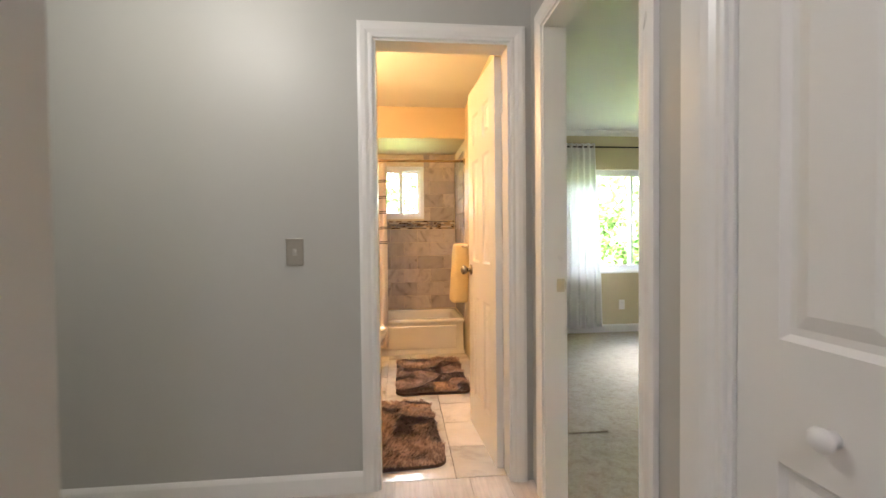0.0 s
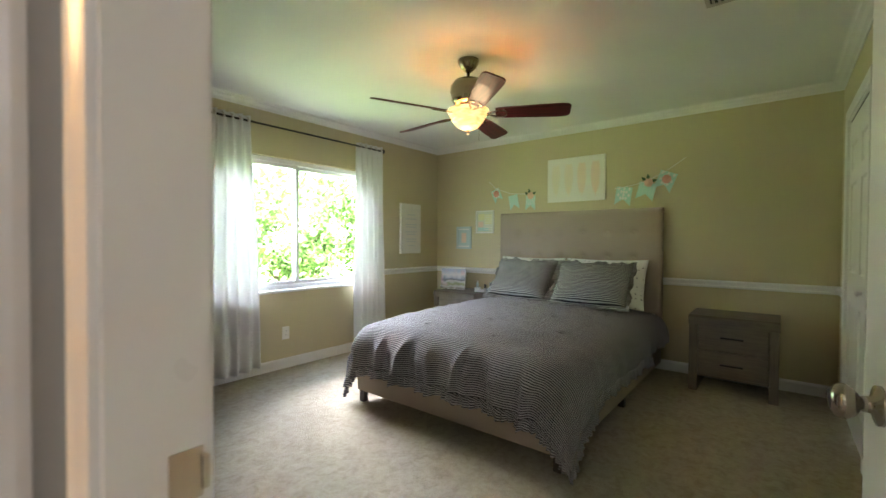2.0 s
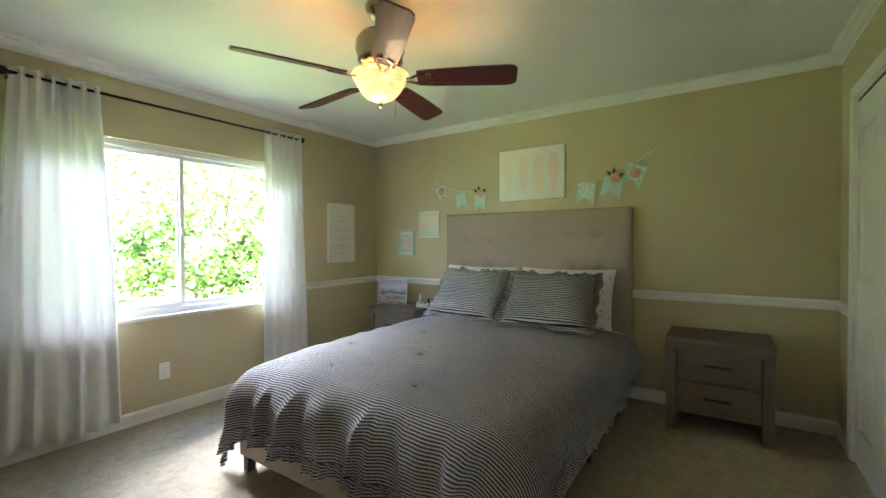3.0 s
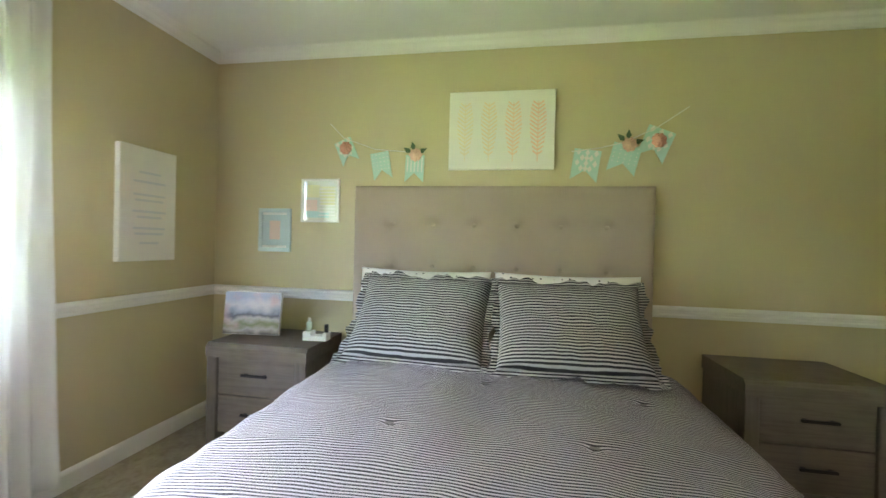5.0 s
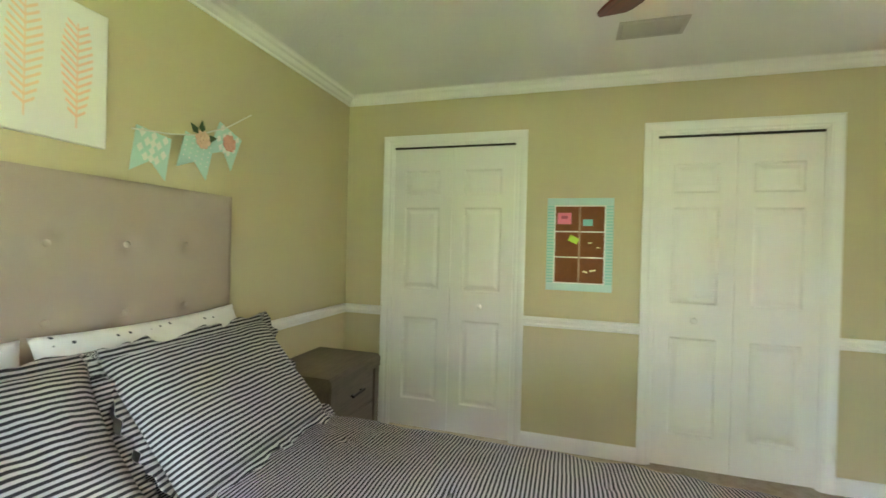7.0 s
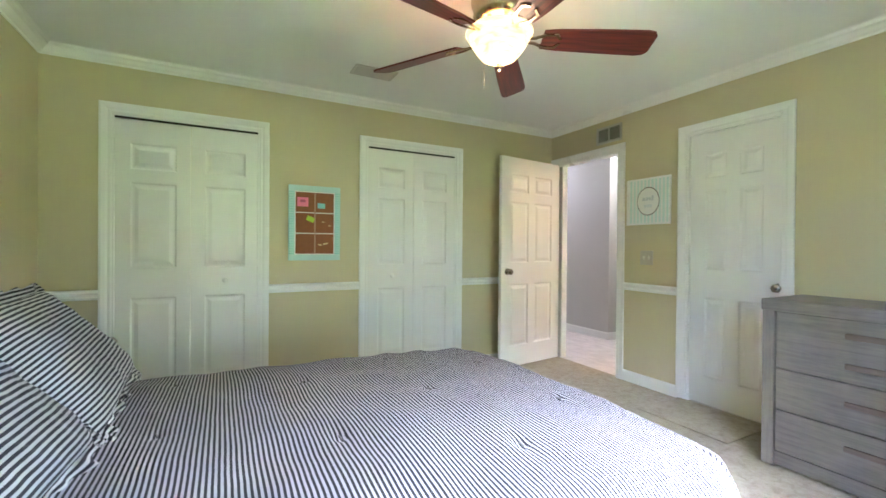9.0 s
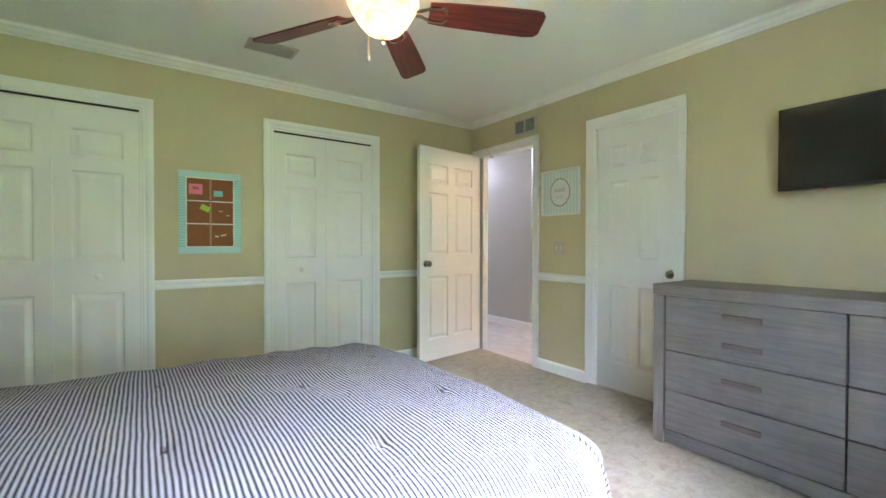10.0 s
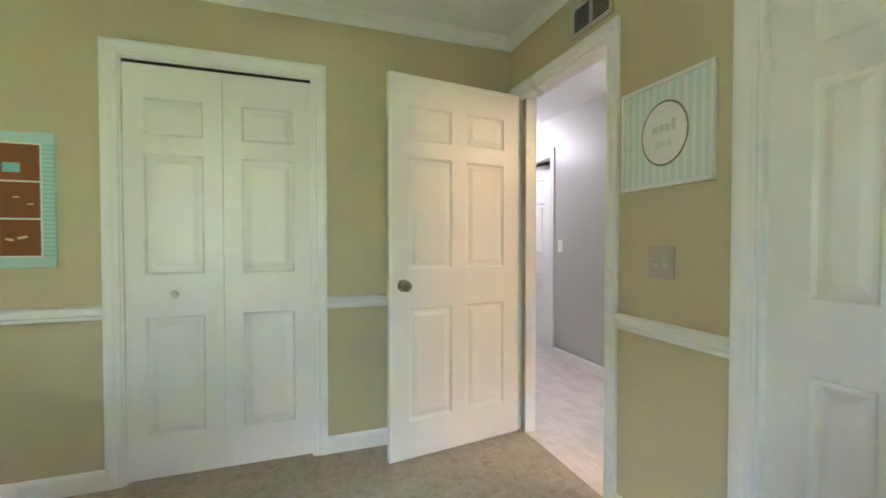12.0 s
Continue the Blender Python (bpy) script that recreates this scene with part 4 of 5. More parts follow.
part("finial", lathe([(r, z + 0.04) for r, z in [(0, -0.508), (0.012, -0.510), (0.008, -0.522), (0.011, -0.530), (0.004, -0.540), (0, -0.542)]], 14), BRASS, fan, "", True)
BLADE = mahogany()
for k in range(5):
    a = 11.5 + 72 * k
    hold = pose(0, 0, -0.358, 0, 0, a)
    bm = bmesh.new()
    outline = [(0.185, -0.050), (0.26, -0.058), (0.45, -0.066), (0.62, -0.070), (0.655, -0.064), (0.670, -0.045), (0.672, 0.045), (0.655, 0.064), (0.62, 0.070), (0.45, 0.066), (0.26, 0.058), (0.185, 0.050)]
    prism(outline, "z", -0.004, 0.004, bm)
    bl = part("blade", bm, BLADE, fan, "dark mahogany blade", False, hold @ pose(0, 0, 0, -17))
    bm = bmesh.new()
    for s in (-1, 1):
        prism([(0.075, s * 0.012), (0.15, s * 0.020), (0.19, s * 0.038), (0.245, s * 0.040), (0.265, s * 0.012), (0.255, s * 0.010), (0.238, s * 0.030), (0.195, s * 0.028), (0.155, s * 0.008), (0.075, s * 0.002)], "z", -0.011, -0.005, bm)
    part("blade_iron", bm, BRASS, fan, "scrolled metal blade bracket", False, hold @ pose(0, 0, 0, -17))
part("pull_chain", rod((0.03, -0.07, -0.32), (0.03, -0.07, -0.545), 0.0014, 6), BRASS, fan)

# ---- vents, switches, outlets ----
VENTP = plain("vent_paint", (0.50, 0.48, 0.43), 0.4, relief=0)


def ceiling_vent():
    v = thing("ceiling_vent", pose(2.975, 0.990, CEILZ), "white louvred air vent in the ceiling", "air vent")
    w, d = 0.155, 0.085
    for a in ((-w, -d, w, -d + 0.02), (-w, d - 0.02, w, d), (-w, -d + 0.02, -w + 0.02, d - 0.02), (w - 0.02, -d + 0.02, w, d - 0.02)):
        part("frame", box(a[0], a[1], -0.010, a[2], a[3], -0.001, 0.002), VENTP, v)
    # no duct here: a black sheet paints the shade behind the slats
    part("backing", box(-w + 0.02, -d + 0.02, -0.003, w - 0.02, d - 0.02, -0.0005), DARK, v, "black sheet painted as duct shade")
    for k in range(5):
        y = -d + 0.034 + k * (2 * d - 0.068) / 4
        part("slat", box(-w + 0.021, -0.008, -0.001, w - 0.021, 0.008, 0.001), VENTP, v, "", False, pose(0, y, -0.008, 35))


ceiling_vent()


def wall_vent():
    v = thing("return_vent", pose(0.762, 1.163, 2.225), "two-bay transfer air grille above the door", "air vent")
    w, h = 0.142, 0.078
    for a in ((-w, -h, w, -h + 0.02), (-w, h - 0.02, w, h), (-w, -h + 0.02, -w + 0.02, h - 0.02), (w - 0.02, -h + 0.02, w, h - 0.02), (-0.008, -h + 0.02, 0.008, h - 0.02)):
        part("frame", box(0.001, a[0], a[1], 0.012, a[2], a[3], 0.002), VENTP, v)
    # shade behind the grille is put in by a black sheet
    part("backing", box(0.001, -w + 0.02, -h + 0.02, 0.003, w - 0.02, h - 0.02), DARK, v, "black sheet painted as duct shade")
    for k in range(9):
        for s in (-1, 1):
            part("slat", box(0.0, s * 0.065 - 0.055, -0.001, 0.009, s * 0.065 + 0.055, 0.001), VENTP, v, "", False, pose(0.003, 0, -h + 0.028 + k * 0.0128, 0, 40))


wall_vent()
SATIN = plain("grey_toggle_plastic", (0.58, 0.55, 0.50), 0.35, relief=0)
PLATE = plain("nickel_plate", (0.50, 0.46, 0.40), 0.33, 0.85, relief=0.02)


def switch_plate(m, gangs, mat, label, toggle=PLASTIC):
    """Local: plate in the x-z plane, facing -y."""
    s = thing("light_switch", m, label, "light switch")
    w = 0.037 + 0.046 * (gangs - 1) / 2 * 1.0
    part("plate", box(-w, -0.006, -0.060, w, 0.0, 0.060, 0.003, 2), mat, s)
    for g in range(gangs):
        x = (g - (gangs - 1) / 2) * 0.046
        part("toggle", box(x - 0.005, -0.016, -0.004, x + 0.005, -0.005, 0.012, 0.002), toggle, s)
        part("rocker_frame", box(x - 0.009, -0.0075, -0.016, x + 0.009, -0.0055, 0.016), toggle, s)
        for z in (-0.042, 0.042):
            part("screw", lathe([(0, 0), (0.003, 0), (0.003, 0.001), (0, 0.0015)], 8, None, Matrix.Translation((x, -0.006, z)) @ pose(0, 0, 0, 90)), mat, s)
    return s


switch_plate(pose(0.7625, 1.566, 1.092, 0, 0, 90), 2, PLATE, "two-gang brushed metal light switch beside the door", SATIN)
switch_plate(pose(-0.407, 1.4395, 1.092), 1, PLATE, "brushed metal light switch on the hallway wall", SATIN)
switch_plate(pose(-0.4195, -0.76, 1.12, 0, 0, 90), 1, PLASTIC, "white light switch by a hallway door")


def outlet(m):
    o = thing("wall_outlet", m, "white duplex power outlet in the wall", "power outlet")
    part("plate", box(-0.036, -0.006, -0.060, 0.036, 0.0, 0.060, 0.003, 2), PLASTIC, o)
    for z in (-0.02, 0.02):
        so = part("socket", box(-0.017, -0.009, z - 0.014, 0.017, -0.005, z + 0.014, 0.004, 2), PLASTIC, o)
        for x in (-0.006, 0.006):
            part("slot", box(x - 0.001, -0.0096, z - 0.004, x + 0.001, -0.0086, z + 0.006), DARK, so)
    return o


outlet(pose(2.713, 4.3795, 0.33))
# strike plate on the entry jamb
tagged(part("strike_plate", bx(box(0.722, 1.2605, 0.912, 0.756, 1.2625, 0.968), 0.754, 1.254, 0.922, 0.760, 1.2625, 0.958), NICKEL), "brushed metal strike plate on the door jamb", "strike plate")

# ---- wall decor ----
CANVAS = plain("white_canvas", (0.78, 0.76, 0.71), 0.9, var=0.04, fine=260, relief=0.3)
INKPALE = plain("pale_grey_print", (0.64, 0.66, 0.67), 0.8, relief=0)
INKGREY = plain("grey_print", (0.56, 0.57, 0.58), 0.8, relief=0)
TEAL = plain("pale_teal_paint", (0.46, 0.66, 0.63), 0.5, var=0.05, relief=0.05)
PALEMINT = plain("pale_mint_print", (0.58, 0.71, 0.67), 0.6, var=0.05, relief=0)
PALEBLUE = plain("pale_grey_blue_paint", (0.50, 0.60, 0.60), 0.5, var=0.05, relief=0.05)
TEALDK = plain("teal_stripe", (0.30, 0.58, 0.54), 0.5, var=0.05, relief=0.05)
WHITEWOOD = plain("white_painted_wood", (0.78, 0.77, 0.74), 0.45, var=0.05)
PAPER = plain("paper", (0.78, 0.77, 0.73), 0.8, relief=0)
PEACH = [plain("feather_ink", c, 0.8, relief=0) for c in ((0.80, 0.70, 0.50), (0.82, 0.66, 0.46), (0.84, 0.60, 0.42), (0.85, 0.55, 0.40))]

art = thing("canvas_art", pose(4.954, 2.468, 1.866), "white canvas with four pale orange feathers above the headboard", "wall art")
part("canvas", box(-0.022, -0.312, -0.234, 0.0, 0.312, 0.234, 0.003), CANVAS, art)
for k in range(4):
    yc = 0.215 - k * 0.143
    bm = box(-0.0235, yc - 0.002, -0.185, -0.0225, yc + 0.002, 0.165)
    for j in range(13):
        z = -0.150 + j * 0.024
        L = 0.042 * math.sin(0.35 + 2.5 * (j + 1) / 15) + 0.006
        for s in (-1, 1):
            prism([(yc, z), (yc + s * L, z + L * 0.75), (yc + s * L, z + L * 0.75 + 0.010), (yc, z + 0.009)], "x", -0.0235, -0.0225, bm)
    part("feather", bm, PEACH[k], art, "pale orange chevron feather")

wc = thing("canvas_print", pose(4.401, 4.379, 1.354), "white canvas print with faint grey lettering beside the window", "wall art")
part("canvas", box(-0.179, -0.034, -0.307, 0.179, 0.0, 0.307, 0.003), CANVAS, wc)
for z, w in ((0.17, 0.07), (0.12, 0.10), (0.05, 0.10), (0.02, 0.09), (-0.04, 0.105), (-0.07, 0.08), (-0.13, 0.10), (-0.16, 0.09), (-0.21, 0.06)):
    part("lettering", box(-w, -0.0352, z - 0.006, w, -0.0342, z + 0.006), INKPALE, wc, "faint grey bar of lettering")


def picture_frame(name, m, w, h, bar, depth, mat, label, category="picture frame"):
    """Local: in the y-z plane, facing -x, its back at x 0."""
    f = thing(name, m, label, category)
    for a in ((-w, -h, w, -h + bar), (-w, h - bar, w, h), (-w, -h + bar, -w + bar, h - bar), (w - bar, -h + bar, w, h - bar)):
        part("frame_bar", box(-depth, a[0], a[1], 0, a[2], a[3], 0.003, 2), mat, f)
    part("backing", box(-0.006, -w + bar, -h + bar, -0.001, w - bar, h - bar), PAPER, f)
    return f


GLAZE = plain("glossy_print", (0.70, 0.72, 0.62), 0.06, relief=0)
PINK = plain("pink_print", (0.78, 0.60, 0.50), 0.7, relief=0)
YEL = plain("yellow_print_and_reflection", (0.74, 0.72, 0.44), 0.7, relief=0)
mf = picture_frame("picture_frame", pose(4.954, 3.614, 1.441), 0.131, 0.140, 0.014, 0.016, WHITEWOOD, "thin white frame with a colourful glazed print")
part("print", box(-0.009, -0.115, -0.124, -0.0065, 0.115, 0.124), GLAZE, mf, "glossy pastel print behind glass")
# pastel print patches; the last yellow one paints a reflection in the glass
for k, (y, z, w, h, c) in enumerate(((0.05, 0.06, 0.045, 0.04, YEL), (0.06, -0.03, 0.04, 0.035, PINK), (0.02, -0.09, 0.08, 0.02, TEAL), (-0.05, 0.03, 0.05, 0.06, YEL))):
    part("colour_patch", box(-0.0096, y - w, z - h, -0.0091, y + w, z + h), c, mf)
# pale bars paint blinds mirrored in the glass
for k in range(9):
    part("lettering", box(-0.0105, -0.105, 0.07 - k * 0.021, -0.0098, 0.005, 0.078 - k * 0.021), PAPER, mf, "pale bar for lettering and painted blind reflections")
sf = picture_frame("picture_frame", pose(4.954, 3.930, 1.245), 0.114, 0.142, 0.026, 0.018, PALEBLUE, "pale blue frame with a small pink motif")
for a in ((-0.088, -0.118, 0.088, -0.104), (-0.088, 0.104, 0.088, 0.118)):
    part("mat_strip", box(-0.009, a[0], a[1], -0.0065, a[2], a[3]), WHITEWOOD, sf)
part("mat_board", box(-0.0085, -0.088, -0.100, -0.0065, 0.088, 0.100), PALEBLUE, sf)
part("motif", box(-0.010, -0.038, -0.062, -0.0088, 0.038, 0.062, 0.0004), PINK, sf, "small pink oval motif")


def bunting():
    flags = [((3.47, 1.825), 24, 0.115, 0.155, 2, True, False), ((3.222, 1.745), 10, 0.120, 0.170, 1, False, False), ((2.99, 1.725), -2, 0.118, 0.165, 0, True, True),
             ((1.968, 1.745), -8, 0.150, 0.180, 2, False, False), ((1.752, 1.770), -14, 0.155, 0.165, 1, True, True), ((1.572, 1.855), -22, 0.150, 0.180, 2, True, False)]
    STRING = plain("white_string", (0.75, 0.73, 0.68), 0.9, relief=0)
    ROSE = plain("pink_silk_petals", (0.80, 0.40, 0.34), 0.8, var=0.15, scale=30)
    ROSEP = plain("peach_silk_petals", (0.82, 0.55, 0.42), 0.8, var=0.15, scale=30)
    LEAF = plain("dark_silk_leaf", (0.06, 0.11, 0.05), 0.6, var=0.2, scale=30)
    FLAG = plain("mint_flag_cloth", (0.48, 0.68, 0.62), 0.9, var=0.05, fine=300, relief=0.2)
    for n, pts in enumerate((((3.55, 1.93), (3.46, 1.84), (3.25, 1.765), (3.03, 1.745), (2.93, 1.745)), ((2.06, 1.735), (1.90, 1.755), (1.77, 1.785), (1.60, 1.865), (1.52, 1.92), (1.44, 1.975)))):
        bt = thing("bunting_garland", pose(4.95, 0, 0), "mint paper flags with silk roses on white cord above headboard", "bunting")
        bm = bmesh.new()
        for a, b in zip(pts, pts[1:]):
            rod((-0.012, *a), (-0.012, *b), 0.0035, 6, bm)
        part("cord", bm, STRING, bt)
        for (y, z), tilt, w, h, pat, rose, leaf in flags[:3] if n == 0 else flags[3:]:
            m = Matrix.Translation((-0.008, y, z)) @ pose(0, 0, 0, -tilt)
            fl = part("flag", prism([(-w / 2, 0), (w / 2, 0), (w / 2, -h), (0, -h * 0.66), (-w / 2, -h)], "x", -0.003, 0.0), FLAG, bt, "mint swallowtail flag", False, m)
            if pat == 2:
                for j in range(4):
                    for i in range(3):
                        yy, zz = (i - 1) * w * 0.33 + (0.5 if j % 2 else 0) * w * 0.33 * (1 if i < 2 else -2), -h * (0.10 + 0.17 * j)
                        if abs(yy) < w * 0.40:
                            part("diamond", prism([(yy, zz + 0.020), (yy + 0.014, zz), (yy, zz - 0.020), (yy - 0.014, zz)], "x", -0.0042, -0.0032), PAPER, fl)
            elif pat == 1:
                for j in range(5):
                    for i in range(5):
                        yy, zz = (i - 2) * w * 0.20, -0.012 - h * 0.14 * j
                        part("dot", prism([(yy + 0.004 * math.cos(q), zz + 0.004 * math.sin(q)) for q in (0, 1.05, 2.1, 3.14, 4.2, 5.25)], "x", -0.0042, -0.0032), PAPER, fl)
            else:
                for i in range(5):
                    part("stripe", prism([((i - 2) * w * 0.19 - 0.004, -0.01), ((i - 2) * w * 0.19 + 0.004, -0.01), ((i - 2) * w * 0.19 + 0.004, -h * 0.62), ((i - 2) * w * 0.19 - 0.004, -h * 0.62)], "x", -0.0042, -0.0032), PAPER, fl)
            if rose:
                bm = bmesh.new()
                for ring, (cnt, rr, sz) in enumerate(((8, 0.026, 0.018), (6, 0.016, 0.015), (4, 0.008, 0.011), (1, 0.0, 0.008))):
                    for q in range(cnt):
                        an = 6.283 * q / cnt + ring * 0.5
                        cx, cy = rr * math.cos(an), rr * math.sin(an)
                        mm = Matrix.Translation((-0.014 - ring * 0.008, cx, cy)) @ pose(0, 0, 0, 0, 0, 0) @ Matrix.Diagonal((0.35, 1, 1, 1))
                        bmesh.ops.create_icosphere(bm, subdivisions=1, radius=sz, matrix=mm)
                rz = 0.0 if leaf else -h * 0.38
                petals = part("rose", bm, ROSEP if leaf else ROSE, fl, "", True, Matrix.Translation((0, -0.005, rz)))
                tagged(petals, "pink silk rose", "", "", "stuff")
                if leaf:
                    for an in (30, 150, 75):
                        bm = prism([(0.03, 0), (0.05, 0.016), (0.085, 0.0), (0.05, -0.016)], "x", -0.016, -0.013)
                        part("leaf", bm, LEAF, fl, "dark green silk leaf", False, pose(0, 0, rz, an))


bunting()

# cork board on the closet wall
CORK = plain("brown_cork", (0.26, 0.095, 0.035), 0.85, var=0.25, scale=40, fine=220, relief=0.4)
PINKNOTE = plain("pink_note", (0.85, 0.22, 0.32), 0.8, relief=0)
GREENNOTE = plain("green_note", (0.45, 0.62, 0.06), 0.8, relief=0)
BLUENOTE = plain("blue_note", (0.25, 0.58, 0.60), 0.8, relief=0)
GOLD = plain("gold_pin", (0.75, 0.62, 0.35), 0.35, 0.8, relief=0)
cb = picture_frame("cork_board", pose(3.270, 0.396, 1.352) @ pose(0, 0, 0, 0, 0, -90), 0.2035, 0.300, 0.046, 0.016, TEAL, "brown cork board with a teal striped frame and pinned notes", "cork board")
part("cork", box(-0.009, -0.150, -0.246, -0.0062, 0.150, 0.246), CORK, cb, "brown cork sheet")
for a in ((-0.157, -0.254, 0.157, -0.246), (-0.157, 0.246, 0.157, 0.254), (-0.157, -0.246, -0.150, 0.246), (0.150, -0.246, 0.157, 0.246)):
    part("inner_trim", box(-0.014, a[0], a[1], -0.007, a[2], a[3]), WHITEWOOD, cb, "white inner edge")
for z in (-0.083, 0.083):
    part("ribbon", box(-0.0102, -0.150, z - 0.004, -0.0092, 0.150, z + 0.004), WHITEWOOD, cb, "white ribbon")
part("ribbon", box(-0.0112, -0.006, -0.246, -0.0104, 0.006, 0.246), plain("tan_ribbon", (0.42, 0.25, 0.16), 0.7, relief=0), cb, "tan ribbon")
for k in range(26):
    z = -0.245 + k * 0.0196
    for s in (-1, 1):
        part("frame_stripe", box(-0.0172, s * 0.1805 - 0.022, z - 0.0045, -0.0162, s * 0.1805 + 0.022, z + 0.0045), TEALDK, cb)
for y, z, w, h, c, r in ((0.095, 0.168, 0.043, 0.037, PINKNOTE, 0), (-0.05, 0.142, 0.030, 0.021, BLUENOTE, 0), (0.035, 0.032, 0.031, 0.020, GREENNOTE, 25), (-0.065, 0.012, 0.011, 0.003, GOLD, 0), (-0.115, -0.018, 0.010, 0.003, GOLD, 0), (-0.04, -0.175, 0.014, 0.005, GOLD, 12), (-0.085, -0.165, 0.018, 0.005, GOLD, -12)):
    part("note" if h > 0.01 else "pin", box(-0.0005, -w, -h, 0.0005, w, h), c, cb, "", False, Matrix.Translation((-0.0125, y, z)) @ pose(0, 0, 0, r))
part("lettering", box(-0.0138, 0.075, 0.165, -0.0131, 0.115, 0.185), plain("dark_pink_ink", (0.5, 0.1, 0.16), 0.8, relief=0), cb, "small dark scribble")

# striped sign beside the door
pf = picture_frame("framed_sign", pose(0.763, 1.578, 1.567, 0, 0, 180), 0.203, 0.196, 0.014, 0.020, WHITEWOOD, "white frame with mint stripes and an oval lettered badge", "framed sign")
for k in range(11):
    part("stripe", box(-0.008, -0.182 + k * 0.0338, -0.182, -0.0065, -0.165 + k * 0.0338, 0.182), PALEMINT, pf)
ov = [(0.098 * math.cos(6.283 * k / 32), 0.112 * math.sin(6.283 * k / 32)) for k in range(32)]
part("badge_rim", prism([(a * 1.07, b * 1.07) for a, b in ov], "x", -0.0095, -0.0085), plain("taupe_rim", (0.22, 0.18, 0.16), 0.6, relief=0), pf, "thin dark oval rim")
part("badge", prism(ov, "x", -0.0105, -0.0098), PAPER, pf, "white oval badge")
for y0, y1, z, h in ((-0.052, -0.034, 0.024, 0.022), (-0.028, -0.008, 0.018, 0.013), (-0.002, 0.018, 0.019, 0.013), (0.024, 0.052, 0.018, 0.013)):
    part("lettering", box(-0.0116, y0, z - h, -0.0108, y1, z + h), INKGREY, pf, "grey bar of lettering")
for y0, y1 in ((-0.036, -0.016), (-0.010, 0.006), (0.012, 0.036)):
    part("lettering", box(-0.0116, y0, -0.052, -0.0108, y1, -0.028), INKPALE, pf, "pale bar for lettering and painted blind reflections")

# on the nightstand
def landscape_print():
    """A watercolour: pink and blue clouds over dark hills and a green meadow."""
    m, nt, b = nodes_of("watercolour_print", 0.7)
    tc = node(nt, "ShaderNodeTexCoord")
    sep = node(nt, "ShaderNodeSeparateXYZ", {0: tc.outputs["Object"]})
    wob = node(nt, "ShaderNodeTexNoise", {"Vector": tc.outputs["Object"], "Scale": 16.0, "Detail": 5.0})
    h = node(nt, "ShaderNodeMath", {0: wob.outputs[0], 1: 0.09, 2: sep.outputs[2]}, operation="MULTIPLY_ADD")
    t = node(nt, "ShaderNodeMath", {0: h.outputs[0], 1: 3.7}, operation="MULTIPLY")
    c = ramp(nt, t.outputs[0], [(0.16, (0.20, 0.17, 0.15)), (0.26, (0.52, 0.46, 0.42)), (0.36, (0.26, 0.28, 0.14)), (0.46, (0.56, 0.53, 0.50)), (0.54, (0.16, 0.16, 0.20)), (0.62, (0.40, 0.42, 0.50)), (0.74, (0.66, 0.62, 0.64)), (0.90, (0.42, 0.46, 0.58))])
    cl = node(nt, "ShaderNodeTexNoise", {"Vector": tc.outputs["Object"], "Scale": 11.0, "Detail": 3.0})
    c = mixc(nt, ramp(nt, cl.outputs[0], [(0.52, (0, 0, 0)), (0.68, (0.6, 0.6, 0.6))]), c, (0.68, 0.44, 0.46))
    nt.links.new(c, b.inputs["Base Color"])
    return m


cp = thing("landscape_canvas", pose(4.68, 3.90, 0.612, 0, 8, 6) @ Matrix.Diagonal((1, 1.16, 1.12, 1)), "small watercolour landscape canvas propped on the nightstand", "canvas print")
part("canvas", box(-0.02, -0.15, 0.0, 0.0, 0.15, 0.225, 0.002), CANVAS, cp)
part("print", box(-0.0215, -0.148, 0.002, -0.0205, 0.148, 0.223), landscape_print(), cp, "watercolour of hills under a clouded sky")
cad = thing("desk_caddy", pose(4.66, 3.475, 0.612, 0, 0, 4), "white plastic caddy holding small bottles on the nightstand", "caddy")
part("tray", bx(bx(box(-0.035, -0.07, 0, 0.035, 0.07, 0.028, 0.004, 2), -0.035, 0.02, 0.028, 0.035, 0.07, 0.05, 0.003), -0.035, -0.07, 0.028, 0.035, -0.045, 0.045, 0.003), PLASTIC, cad)
bo = part("bottle", lathe([(0, 0.05), (0.015, 0.05), (0.016, 0.095), (0.008, 0.108), (0, 0.108)], 16, None, Matrix.Translation((0, 0.045, 0))), plain("clear_mint_bottle", (0.62, 0.72, 0.66), 0.2, relief=0), cad, "", True)
part("cap", lathe([(0, 0.108), (0.009, 0.108), (0.009, 0.125), (0, 0.126)], 14, None, Matrix.Translation((0, 0.045, 0))), PLASTIC, bo)
part("bottle", lathe([(0, 0.045), (0.012, 0.045), (0.012, 0.09), (0, 0.092)], 14, None, Matrix.Translation((0, -0.057, 0))), BEZEL, cad, "dark small bottle", True)

# ---- garden outside ----
def foliage(name, base, bright):
    m, nt, b = nodes_of(name, 0.5)
    g = node(nt, "ShaderNodeNewGeometry")
    c = mixc(nt, g.outputs["Random Per Island"], base, bright)
    nt.links.new(c, b.inputs["Base Color"])
    tr = node(nt, "ShaderNodeBsdfTranslucent", {"Color": c})
    mx = node(nt, "ShaderNodeMixShader", {0: 0.4, 1: b.outputs[0], 2: tr.outputs[0]})
    nt.links.new(mx.outputs[0], nt.nodes["Material Output"].inputs[0])
    return m


SHRUBM = foliage("shrub_leaves", (0.035, 0.085, 0.018), (0.12, 0.20, 0.05))
LEAFM = foliage("garden_leaves", (0.05, 0.12, 0.025), (0.20, 0.34, 0.09))
